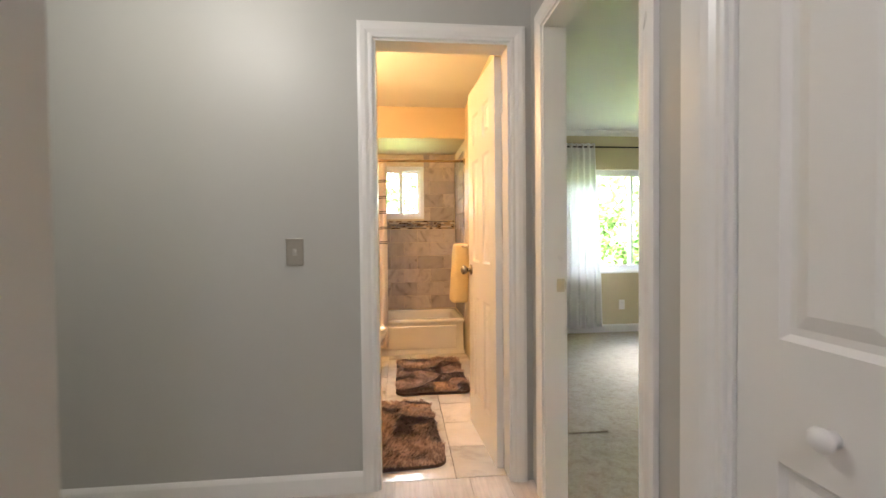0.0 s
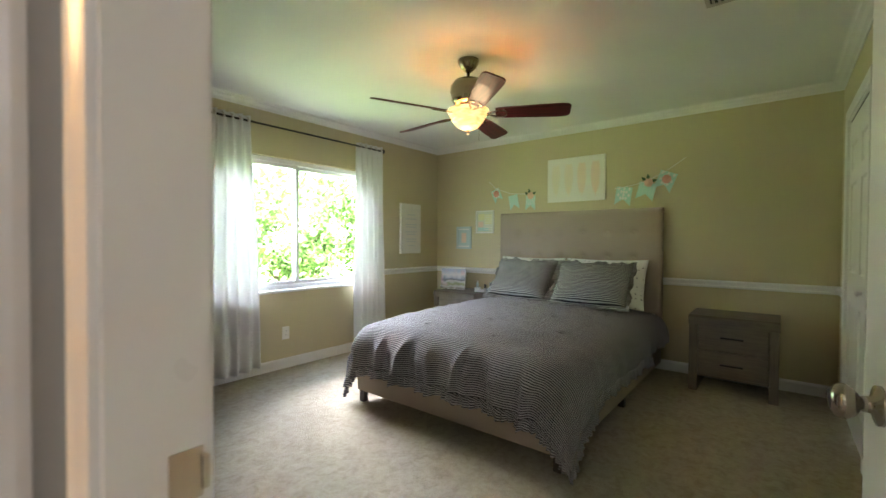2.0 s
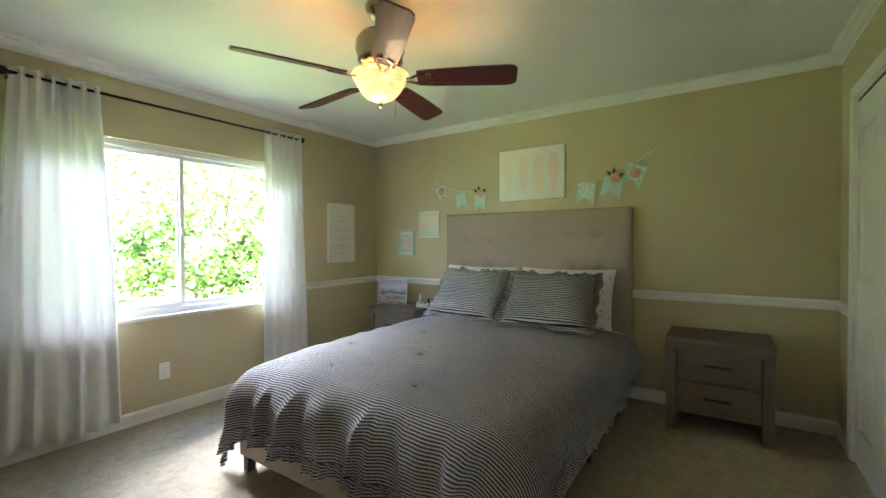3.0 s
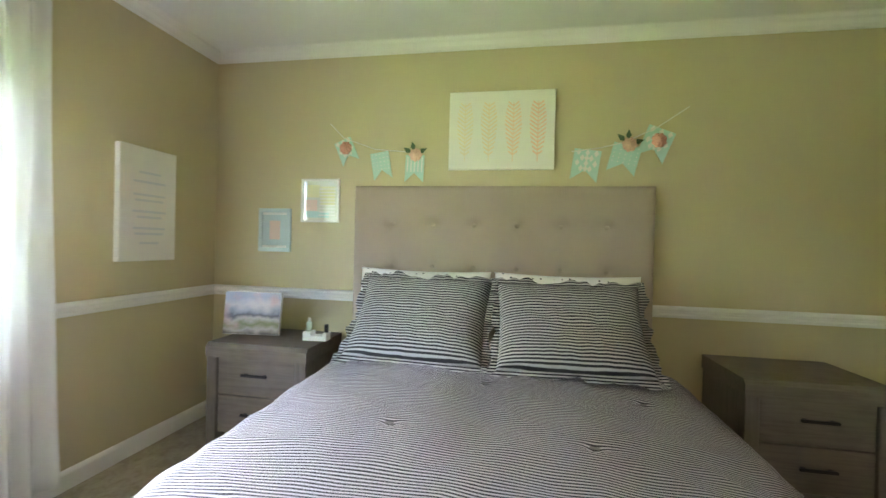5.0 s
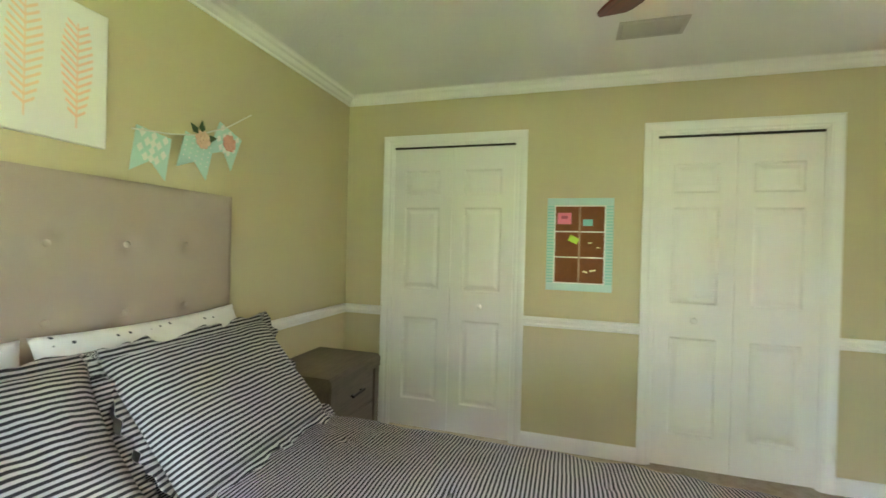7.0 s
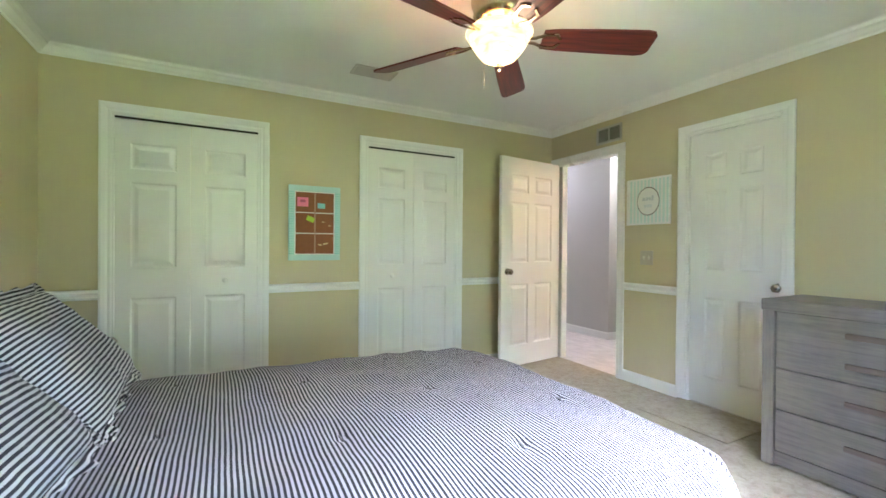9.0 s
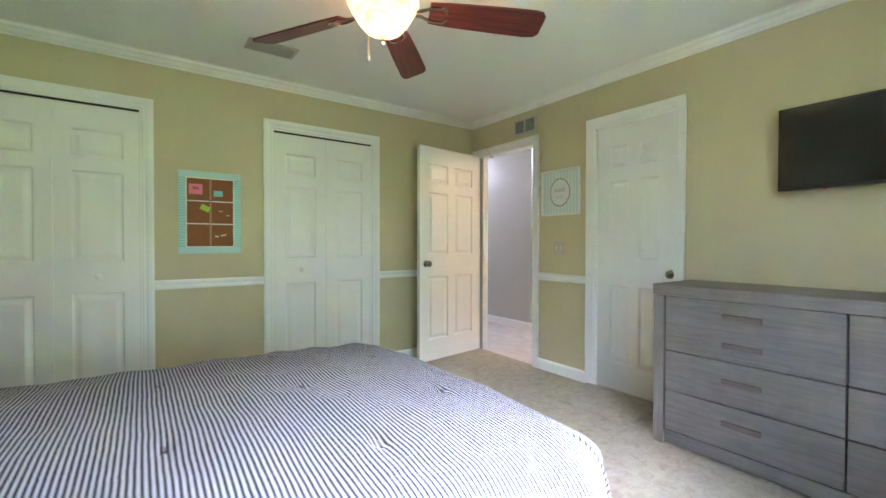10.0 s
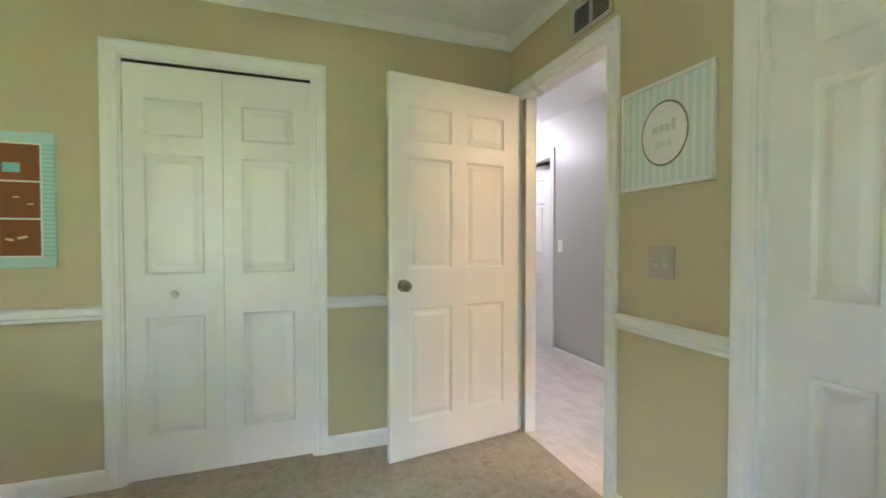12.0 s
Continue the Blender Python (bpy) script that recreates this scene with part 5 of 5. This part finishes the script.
BARK = plain("bark", (0.14, 0.10, 0.07), 0.9, var=0.3, scale=8, relief=0.6)
GRASS = plain("lawn", (0.17, 0.24, 0.07), 0.9, var=0.3, scale=2, fine=60, relief=0.6)
structure(part("ground", box(-400, -400, -0.45, 400, 400, -0.16), GRASS), "green lawn round the house", "lawn")


def tree(m, height, crown_r, clumps, leaves, seed, label, name="tree", category="tree"):
    rng = random.Random(seed)
    t = thing(name, m, label, category)
    bm = bmesh.new()
    top = Vector((0.2, 0.1, height * 0.62))
    pts = [Vector((0, 0, 0)), Vector((0.06, -0.04, height * 0.2)), Vector((0.1, 0.05, height * 0.42)), top]
    r = 0.025 * height
    for k, (a, b) in enumerate(zip(pts, pts[1:])):
        r2 = r * 0.75
        mm = Matrix.Translation(a) @ (b - a).to_track_quat("Z", "Y").to_matrix().to_4x4()
        lathe([(r, 0), (r2, (b - a).length)], 9, bm, mm)
        r = r2
    cs = []
    for k in range(clumps):
        an, el = rng.uniform(0, 6.28), rng.uniform(-0.5, 1.0)
        rr = crown_r * rng.uniform(0.35, 1.0)
        c = Vector((rr * math.cos(an), rr * math.sin(an), height * 0.66 + el * crown_r * 0.75))
        cs.append(c)
        rod(pts[2] if k % 2 else top, c, 0.012 * height / 3, 5, bm)
    part("trunk", bm, BARK, t)
    verts, faces = [], []
    for c in cs:
        for _ in range(leaves):
            d = Vector((rng.gauss(0, 1), rng.gauss(0, 1), rng.gauss(0, 0.75))) * crown_r * 0.22
            p = c + d
            s = rng.uniform(0.05, 0.10) * (0.6 + height / 8)
            q = Euler((rng.uniform(-1, 1), rng.uniform(-1, 1), rng.uniform(0, 6.28))).to_matrix()
            b0 = len(verts)
            verts += [tuple(p + q @ Vector(v)) for v in ((-s, 0, 0), (0, -s * 0.45, 0.1 * s), (s, 0, 0), (0, s * 0.45, 0.1 * s))]
            faces.append((b0, b0 + 1, b0 + 2, b0 + 3))
    me = bpy.data.meshes.new("crown")
    me.from_pydata(verts, [], faces)
    me.materials.append(SHRUBM if name == "shrub" else LEAFM)
    cr = new("crown", me)
    cr.parent = t
    return t


tree(pose(1.6, 7.8, -0.16), 3.2, 1.3, 26, 170, 4, "leafy green shrub outside the window", "shrub", "shrub")
tree(pose(3.1, 10.5, -0.16), 4.5, 2.0, 26, 120, 7, "broad leafy tree in the garden")
tree(pose(5.6, 9.0, -0.16), 3.9, 1.7, 22, 120, 9, "broad leafy tree in the garden")
tree(pose(8.2, 11.5, -0.16), 4.5, 2.1, 22, 120, 11, "broad leafy tree in the garden")
tree(pose(-0.8, 10.5, -0.16), 4.4, 1.9, 22, 120, 13, "broad leafy tree in the garden")
tree(pose(4.2, 7.2, -0.16), 1.7, 0.8, 20, 200, 15, "low green shrub under the window", "shrub", "shrub")
tree(pose(6.6, 7.0, -0.16), 2.0, 1.0, 20, 200, 17, "low green shrub beside the lawn", "shrub", "shrub")

# ---- carpet mat, hall floor ----
tagged(part("carpet_mat", box(0.765, 1.86, 0.0005, 1.255, 2.48, 0.011, 0.005, 2), CARPET), "cream carpet offcut lying before the closed door", "mat")

# ---- bathroom ----
BRONZE = plain("brushed_brass", (0.55, 0.40, 0.22), 0.25, 1.0, var=0.08, relief=0)
tub = thing("bathtub", pose(0, 0, 0), "white apron-front alcove bathtub", "bathtub")


def tub_mesh():
    bm = bmesh.new()
    x0, x1, y0, y1, h = -0.828, 0.678, 3.68, 4.358, 0.345
    def ring(ins, z, r, n=8):
        pts = []
        a0, a1, b0, b1 = x0 + ins, x1 - ins, y0 + ins, y1 - ins
        for cx, cy, st in ((a1 - r, b1 - r, 0), (a0 + r, b1 - r, 90), (a0 + r, b0 + r, 180), (a1 - r, b0 + r, 270)):
            for k in range(n + 1):
                an = radians(st + 90 * k / n)
                pts.append(bm.verts.new((cx + r * math.cos(an), cy + r * math.sin(an), z)))
        return pts
    rings = [ring(0, 0.0, 0.006), ring(0, 0.03, 0.006), ring(0.008, 0.05, 0.01), ring(0.008, h - 0.04, 0.012), ring(0.0, h - 0.03, 0.012), ring(0.0, h - 0.010, 0.015), ring(0.010, h, 0.02), ring(0.065, h, 0.09), ring(0.085, h - 0.02, 0.11), ring(0.12, 0.10, 0.14), ring(0.20, 0.06, 0.12)]
    for a, b in zip(rings, rings[1:]):
        n = len(a)
        for k in range(n):
            bm.faces.new((a[k], a[(k + 1) % n], b[(k + 1) % n], b[k]))
    bm.faces.new(rings[-1])
    return bm


part("basin", tub_mesh(), PORCELAIN, tub, "", True)
part("apron_panel", box(-0.70, 3.672, 0.055, 0.60, 3.69, 0.285, 0.008, 2), PORCELAIN, tub)

toilet = thing("toilet", pose(-0.83, 3.02, 0), "white two-piece toilet with closed lid", "toilet")


def oval_loft(rings, bm=None, n=28):
    """Rings of (centre x, half length, half width, z)."""
    bm = bm or bmesh.new()
    prev = None
    for cx, a, b, z in rings:
        cur = [bm.verts.new((cx + a * math.cos(6.2832 * k / n), b * math.sin(6.2832 * k / n), z)) for k in range(n)]
        if prev:
            for k in range(n):
                bm.faces.new((prev[k], prev[(k + 1) % n], cur[(k + 1) % n], cur[k]))
        else:
            bm.faces.new(cur)
        prev = cur
    bm.faces.new(prev)
    return bm


part("bowl", oval_loft([(0.42, 0.20, 0.11, 0.0), (0.42, 0.20, 0.105, 0.04), (0.44, 0.17, 0.09, 0.15), (0.47, 0.21, 0.13, 0.26), (0.50, 0.255, 0.175, 0.35), (0.50, 0.265, 0.185, 0.385)]), PORCELAIN, toilet, "", True)
part("seat", oval_loft([(0.505, 0.262, 0.185, 0.387), (0.505, 0.268, 0.190, 0.394), (0.505, 0.262, 0.185, 0.402)]), PLASTIC, toilet, "", True)
part("lid", oval_loft([(0.505, 0.264, 0.187, 0.405), (0.505, 0.270, 0.192, 0.412), (0.505, 0.255, 0.178, 0.424), (0.50, 0.15, 0.10, 0.428)]), PLASTIC, toilet, "", True)
part("tank", box(0.012, -0.20, 0.385, 0.205, 0.20, 0.73, 0.02, 3), PORCELAIN, toilet, "", True)
part("tank_lid", box(0.005, -0.212, 0.732, 0.215, 0.212, 0.765, 0.012, 2), PORCELAIN, toilet, "", True)
part("flush_lever", box(0.205, 0.10, 0.66, 0.222, 0.17, 0.675, 0.004), CHROME, toilet)


def shower_cloth():
    m, nt, b = nodes_of("cream_shower_curtain", 0.85)
    tc = node(nt, "ShaderNodeTexCoord")
    sep = node(nt, "ShaderNodeSeparateXYZ", {0: tc.outputs["Object"]})
    n = node(nt, "ShaderNodeTexNoise", {"Vector": tc.outputs["Object"], "Scale": 200.0})
    c = mixc(nt, n.outputs[0], (0.76, 0.70, 0.66), (0.82, 0.77, 0.73))
    for z in (1.70, 1.545, 1.40, 1.25, 1.11):
        for dz in (0.0, 0.016):
            d = node(nt, "ShaderNodeMath", {0: sep.outputs[2], 1: z + dz}, operation="SUBTRACT")
            a = node(nt, "ShaderNodeMath", {0: d.outputs[0]}, operation="ABSOLUTE")
            l = node(nt, "ShaderNodeMath", {0: a.outputs[0], 1: 0.004}, operation="LESS_THAN")
            c = mixc(nt, l.outputs[0], c, (0.05, 0.05, 0.065))
    nt.links.new(c, b.inputs["Base Color"])
    tr = node(nt, "ShaderNodeBsdfTranslucent", {"Color": c})
    mx = node(nt, "ShaderNodeMixShader", {0: 0.3, 1: b.outputs[0], 2: tr.outputs[0]})
    nt.links.new(mx.outputs[0], nt.nodes["Material Output"].inputs[0])
    return m


sc = thing("shower_curtain", pose(0, 0, 0), "cream shower curtain with thin dark double lines, half drawn", "shower curtain")
bm = bmesh.new()
nu, nv = 150, 30
grid = []
for j in range(nv + 1):
    f = j / nv
    row = []
    for i in range(nu + 1):
        u = i / nu
        x = -0.81 + 0.735 * u + 0.02 * f * math.sin(6 * u)
        y = 3.625 + (0.022 + 0.014 * f) * math.sin(u * 2 * math.pi * 8 + 0.6 * math.sin(3 * f)) - 0.02 * f
        row.append(bm.verts.new((x, y, 1.88 - 1.78 * f)))
    grid.append(row)
for a, b in zip(grid, grid[1:]):
    for i in range(nu):
        bm.faces.new((a[i], a[i + 1], b[i + 1], b[i]))
part("cloth", bm, shower_cloth(), sc, "", True).modifiers.new("thick", "SOLIDIFY").thickness = 0.002
for k in range(8):
    part("ring", lathe([(0.018, -0.002), (0.022, -0.002), (0.022, 0.002), (0.018, 0.002), (0.018, -0.002)], 12, None, Matrix.Translation((-0.79 + k * 0.1, 3.625, 1.89)) @ pose(0, 0, 0, 0, 90)), CHROME, sc)
sr = thing("shower_rod", pose(0, 0, 0), "brushed brass shower curtain rod between the walls", "shower rod")
part("rod", rod((-0.829, 3.625, 1.905), (0.675, 3.625, 1.905), 0.0125, 14), BRONZE, sr, "", True)
part("flange", lathe([(0.0, 0), (0.032, 0), (0.030, 0.010), (0.016, 0.022), (0, 0.022)], 18, None, Matrix.Translation((0.688, 3.625, 1.905)) @ pose(0, 0, 0, 0, -90)), BRONZE, sr, "", True)

TOWELC = plain("cream_terry", (0.74, 0.62, 0.36), 0.95, var=0.12, scale=10, fine=300, relief=0.7, depth=0.003)
tb = thing("towel_bar", pose(0, 0, 0), "brushed metal towel bar on the bathroom wall", "towel bar")
part("bar", rod((0.60, 3.16, 1.08), (0.60, 3.50, 1.08), 0.009, 12), NICKEL, tb, "", True)
for y in (3.17, 3.49):
    part("post", rod((0.60, y, 1.08), (0.689, y, 1.08), 0.012, 12), NICKEL, tb, "", True)
tw = thing("towel", pose(0, 0, 0), "cream terry towel folded over the towel bar", "towel")
bm = box(0.535, 3.235, 0.57, 0.665, 3.44, 1.105, 0.03, 3)
bmesh.ops.subdivide_edges(bm, edges=[e for e in bm.edges if e.calc_length() > 0.1], cuts=9, use_grid_fill=True)
for v in bm.verts:
    f = (1.105 - v.co.z) / 0.535
    v.co.x += 0.016 * f * math.sin(v.co.y * 55) + 0.010 * noise.noise((v.co.y * 14, v.co.z * 9, 2.0)) - 0.02 * f
    v.co.y += 0.012 * f * math.sin(v.co.z * 11) + 0.008 * noise.noise((v.co.x * 20, v.co.z * 12, 6.0))
part("cloth", bm, TOWELC, tw, "", True)


def shag_rug(m, w, h, seed, label):
    """A thick pile rug: a rounded pad with thousands of leaning tufts."""
    rng = random.Random(seed)
    r = thing("shag_rug", m, label, "rug", "bathroom rugs")
    rc = 0.07
    pts = []
    for cx, cy, st in ((w / 2 - rc, h / 2 - rc, 0), (-w / 2 + rc, h / 2 - rc, 90), (-w / 2 + rc, -h / 2 + rc, 180), (w / 2 - rc, -h / 2 + rc, 270)):
        for k in range(6):
            an = radians(st + 90 * k / 5)
            pts.append((cx + rc * math.cos(an), cy + rc * math.sin(an)))
    part("pad", prism(pts, "z", 0.0, 0.016), SHAGBASE, r)
    verts, faces = [], []
    for _ in range(9000):
        x, y = rng.uniform(-w / 2, w / 2), rng.uniform(-h / 2, h / 2)
        cx, cy = max(abs(x) - (w / 2 - rc), 0), max(abs(y) - (h / 2 - rc), 0)
        if cx * cx + cy * cy > rc * rc:
            continue
        an = noise.noise((x * 6, y * 6, seed)) * 6 + rng.gauss(0, 0.5)
        L, wd = rng.uniform(0.018, 0.034), 0.0035
        dx, dy = math.cos(an) * L * 0.8, math.sin(an) * L * 0.8
        px, py = -math.sin(an) * wd, math.cos(an) * wd
        z0 = 0.014
        b0 = len(verts)
        verts += [(x - px, y - py, z0), (x + px, y + py, z0), (x + dx + px * 0.6, y + dy + py * 0.6, z0 + L * 0.65), (x + dx - px * 0.6, y + dy - py * 0.6, z0 + L * 0.65)]
        faces.append((b0, b0 + 1, b0 + 2, b0 + 3))
    me = bpy.data.meshes.new("pile")
    me.from_pydata(verts, [], faces)
    me.materials.append(SHAG)
    ob = new("pile", me)
    ob.parent = r
    tagged(ob, "long brown pile", "", "", "stuff")
    return r


def shag_material():
    m, nt, b = nodes_of("brown_shag", 0.8)
    v = coords(nt)
    g = node(nt, "ShaderNodeNewGeometry")
    n = node(nt, "ShaderNodeTexNoise", {"Vector": v, "Scale": 11.0, "Detail": 4.0, "Distortion": 1.0})
    f = node(nt, "ShaderNodeMath", {0: g.outputs["Random Per Island"], 1: 0.35, 2: n.outputs[0]}, operation="MULTIPLY_ADD")
    nt.links.new(ramp(nt, f.outputs[0], [(0.45, (0.10, 0.058, 0.044)), (0.68, (0.29, 0.18, 0.14)), (0.9, (0.50, 0.36, 0.29))]), b.inputs["Base Color"])
    b.inputs["Sheen Weight"].default_value = 0.3
    return m


SHAG = shag_material()
SHAGBASE = plain("brown_rug_base", (0.07, 0.04, 0.03), 0.9)
shag_rug(pose(-0.01, 2.00, 0.001, 0, 0, 3), 0.54, 0.84, 1, "brown shaggy bath rug on the marble floor")
shag_rug(pose(0.285, 3.02, 0.001, 0, 0, 0), 0.56, 0.88, 2, "brown shaggy bath rug beside the tub")

# hall ceiling lamp bases; the southern one goes with the added, unseen fill
def dome_lamp(m, label):
    d = thing("ceiling_lamp", m, label, "ceiling lamp")
    part("base", lathe([(0, 0), (0.13, 0), (0.13, -0.02), (0, -0.02)], 24), NICKEL, d)
    return d


dome_lamp(pose(-0.75, 0.60, CEILZ), "unseen round flush ceiling lamp base in the hallway")
dome_lamp(pose(0.1, -1.8, CEILZ), "unseen round flush ceiling lamp base in the hallway")


# ---- pieces: tiles and planks ----
bath_north = bpy.data.objects["wall_bath_north"]
bath_east = bpy.data.objects["wall_bath_east"]
floor_bath = bpy.data.objects["floor_bath"]
floor_hall = bpy.data.objects["floor_hall"]
_shared = {}


def piece(name, w, d, h, loc, material, parent, bev=0.0015):
    """One tile or plank; alike pieces share their mesh."""
    key = (name, round(w, 3), round(d, 3), round(h, 3), material.name)
    if key not in _shared:
        bm = bmesh.new()
        b = bev
        lo = [bm.verts.new(v) for v in ((0, 0, 0), (w, 0, 0), (w, d, 0), (0, d, 0))]
        mi = [bm.verts.new(v) for v in ((0, 0, h - b), (w, 0, h - b), (w, d, h - b), (0, d, h - b))]
        hi = [bm.verts.new(v) for v in ((b, b, h), (w - b, b, h), (w - b, d - b, h), (b, d - b, h))]
        for A, B in ((lo, mi), (mi, hi)):
            for k in range(4):
                bm.faces.new((A[k], A[(k + 1) % 4], B[(k + 1) % 4], B[k]))
        bm.faces.new(hi)
        me = bpy.data.meshes.new(name)
        bmesh.ops.recalc_face_normals(bm, faces=bm.faces)
        bm.to_mesh(me)
        bm.free()
        me.materials.append(material)
        _shared[key] = me
    ob = new(name, _shared[key])
    ob.parent = parent
    ob.matrix_basis = loc
    return ob


def tile_wall(x0, x1, z0, z1, holes, place, parent, tw=0.305, th=0.152, g=0.003):
    """Running-bond tiles over a wall's own (u, z), cut round the holes."""
    z, row = z0, 0
    while z < z1 - 0.01:
        h = min(th, z1 - z)
        x = x0 - (tw / 2 if row % 2 else 0)
        while x < x1:
            a, b = max(x, x0), min(x + tw, x1)
            spans = [(a, b)]
            for h0, h1, hz0, hz1 in holes:
                if z + h > hz0 + 0.004 and z < hz1 - 0.004:
                    spans = [q for s in spans for q in ((s[0], min(s[1], h0)), (max(s[0], h1), s[1])) if q[1] - q[0] > 0.012]
            for a2, b2 in spans:
                if b2 - a2 > 0.012:
                    piece("tile", b2 - a2 - g, h - g, 0.010, place(a2, z), WALLTILE, parent)
            x += tw
        z += th
        row += 1


north = lambda u, z: Matrix.Translation((u, 4.3745, z)) @ pose(0, 0, 0, 90)
east = lambda u, z: Matrix.Translation((0.6905, u, z)) @ pose(0, 0, 0, 0, -90, 0) @ pose(0, 0, 0, 0, 0, 90)
hole = [(BWIN[0], BWIN[1], BWIN[2], BWIN[3])]
tile_wall(-0.826, 0.678, 0.35, 1.262, [], north, bath_north)
tile_wall(-0.826, 0.678, 1.362, 2.118, hole, north, bath_north)
MOSAIC = [plain("mosaic_" + n, c, 0.2, relief=0) for n, c in (("brown", (0.10, 0.055, 0.03)), ("tan", (0.36, 0.25, 0.16)), ("grey", (0.22, 0.20, 0.19)), ("cream", (0.58, 0.50, 0.40)))]
rng = random.Random(5)
for r in range(5):
    x = -0.20 - 0.05 * rng.random()
    while x < 0.67:
        w = rng.choice((0.035, 0.05, 0.065))
        piece("mosaic_tile", min(w, 0.675 - x) - 0.002, 0.017, 0.011, north(x, 1.264 + r * 0.0194), rng.choice(MOSAIC), bath_north, 0.001)
        x += w
row = 0
for z in [0.35 + 0.152 * k for k in range(11)]:
    y = 3.69 - (0.15 if row % 2 else 0)
    while y < 4.36:
        a, b = max(y, 3.69), min(y + 0.305, 4.362)
        if b - a > 0.02:
            ob = piece("tile", b - a - 0.003, 0.149, 0.010, Matrix.Translation((0.6895, b - 0.0015, z)) @ Matrix(((0, 0, -1, 0), (-1, 0, 0, 0), (0, 1, 0, 0), (0, 0, 0, 1))), WALLTILE, bath_east)
        y += 0.305
    row += 1
for j in range(10):
    for i in range(4):
        x0, y0 = -0.828 + i * 0.38, 1.497 + j * 0.305 - (0.0 if i % 2 else 0.10)
        a, b = max(y0, 1.497), min(y0 + 0.305, 4.37)
        if b - a > 0.02:
            piece("tile", min(0.38, 0.688 - x0) - 0.003, b - a - 0.003, 0.012, Matrix.Translation((x0, a, -0.012)), FLOORTILE, floor_bath)
rng = random.Random(8)
for i in range(int((0.728 + 2.6) / 0.178) + 1):
    x = 0.728 - (i + 1) * 0.178
    w = 0.178
    if x < -2.6:
        break
    y = -3.5 - rng.uniform(0, 1.1)
    while y < 1.494:
        a, b = max(y, -3.5), min(y + 1.22, 1.494)
        if b - a > 0.03 and not (x + w < -0.53 and b < -0.1):
            piece("plank", w - 0.0015, round(b - a, 2) - 0.002, 0.012, Matrix.Translation((x, a, -0.012)), HALLPLANK, floor_hall, 0.001)
        y += 1.22
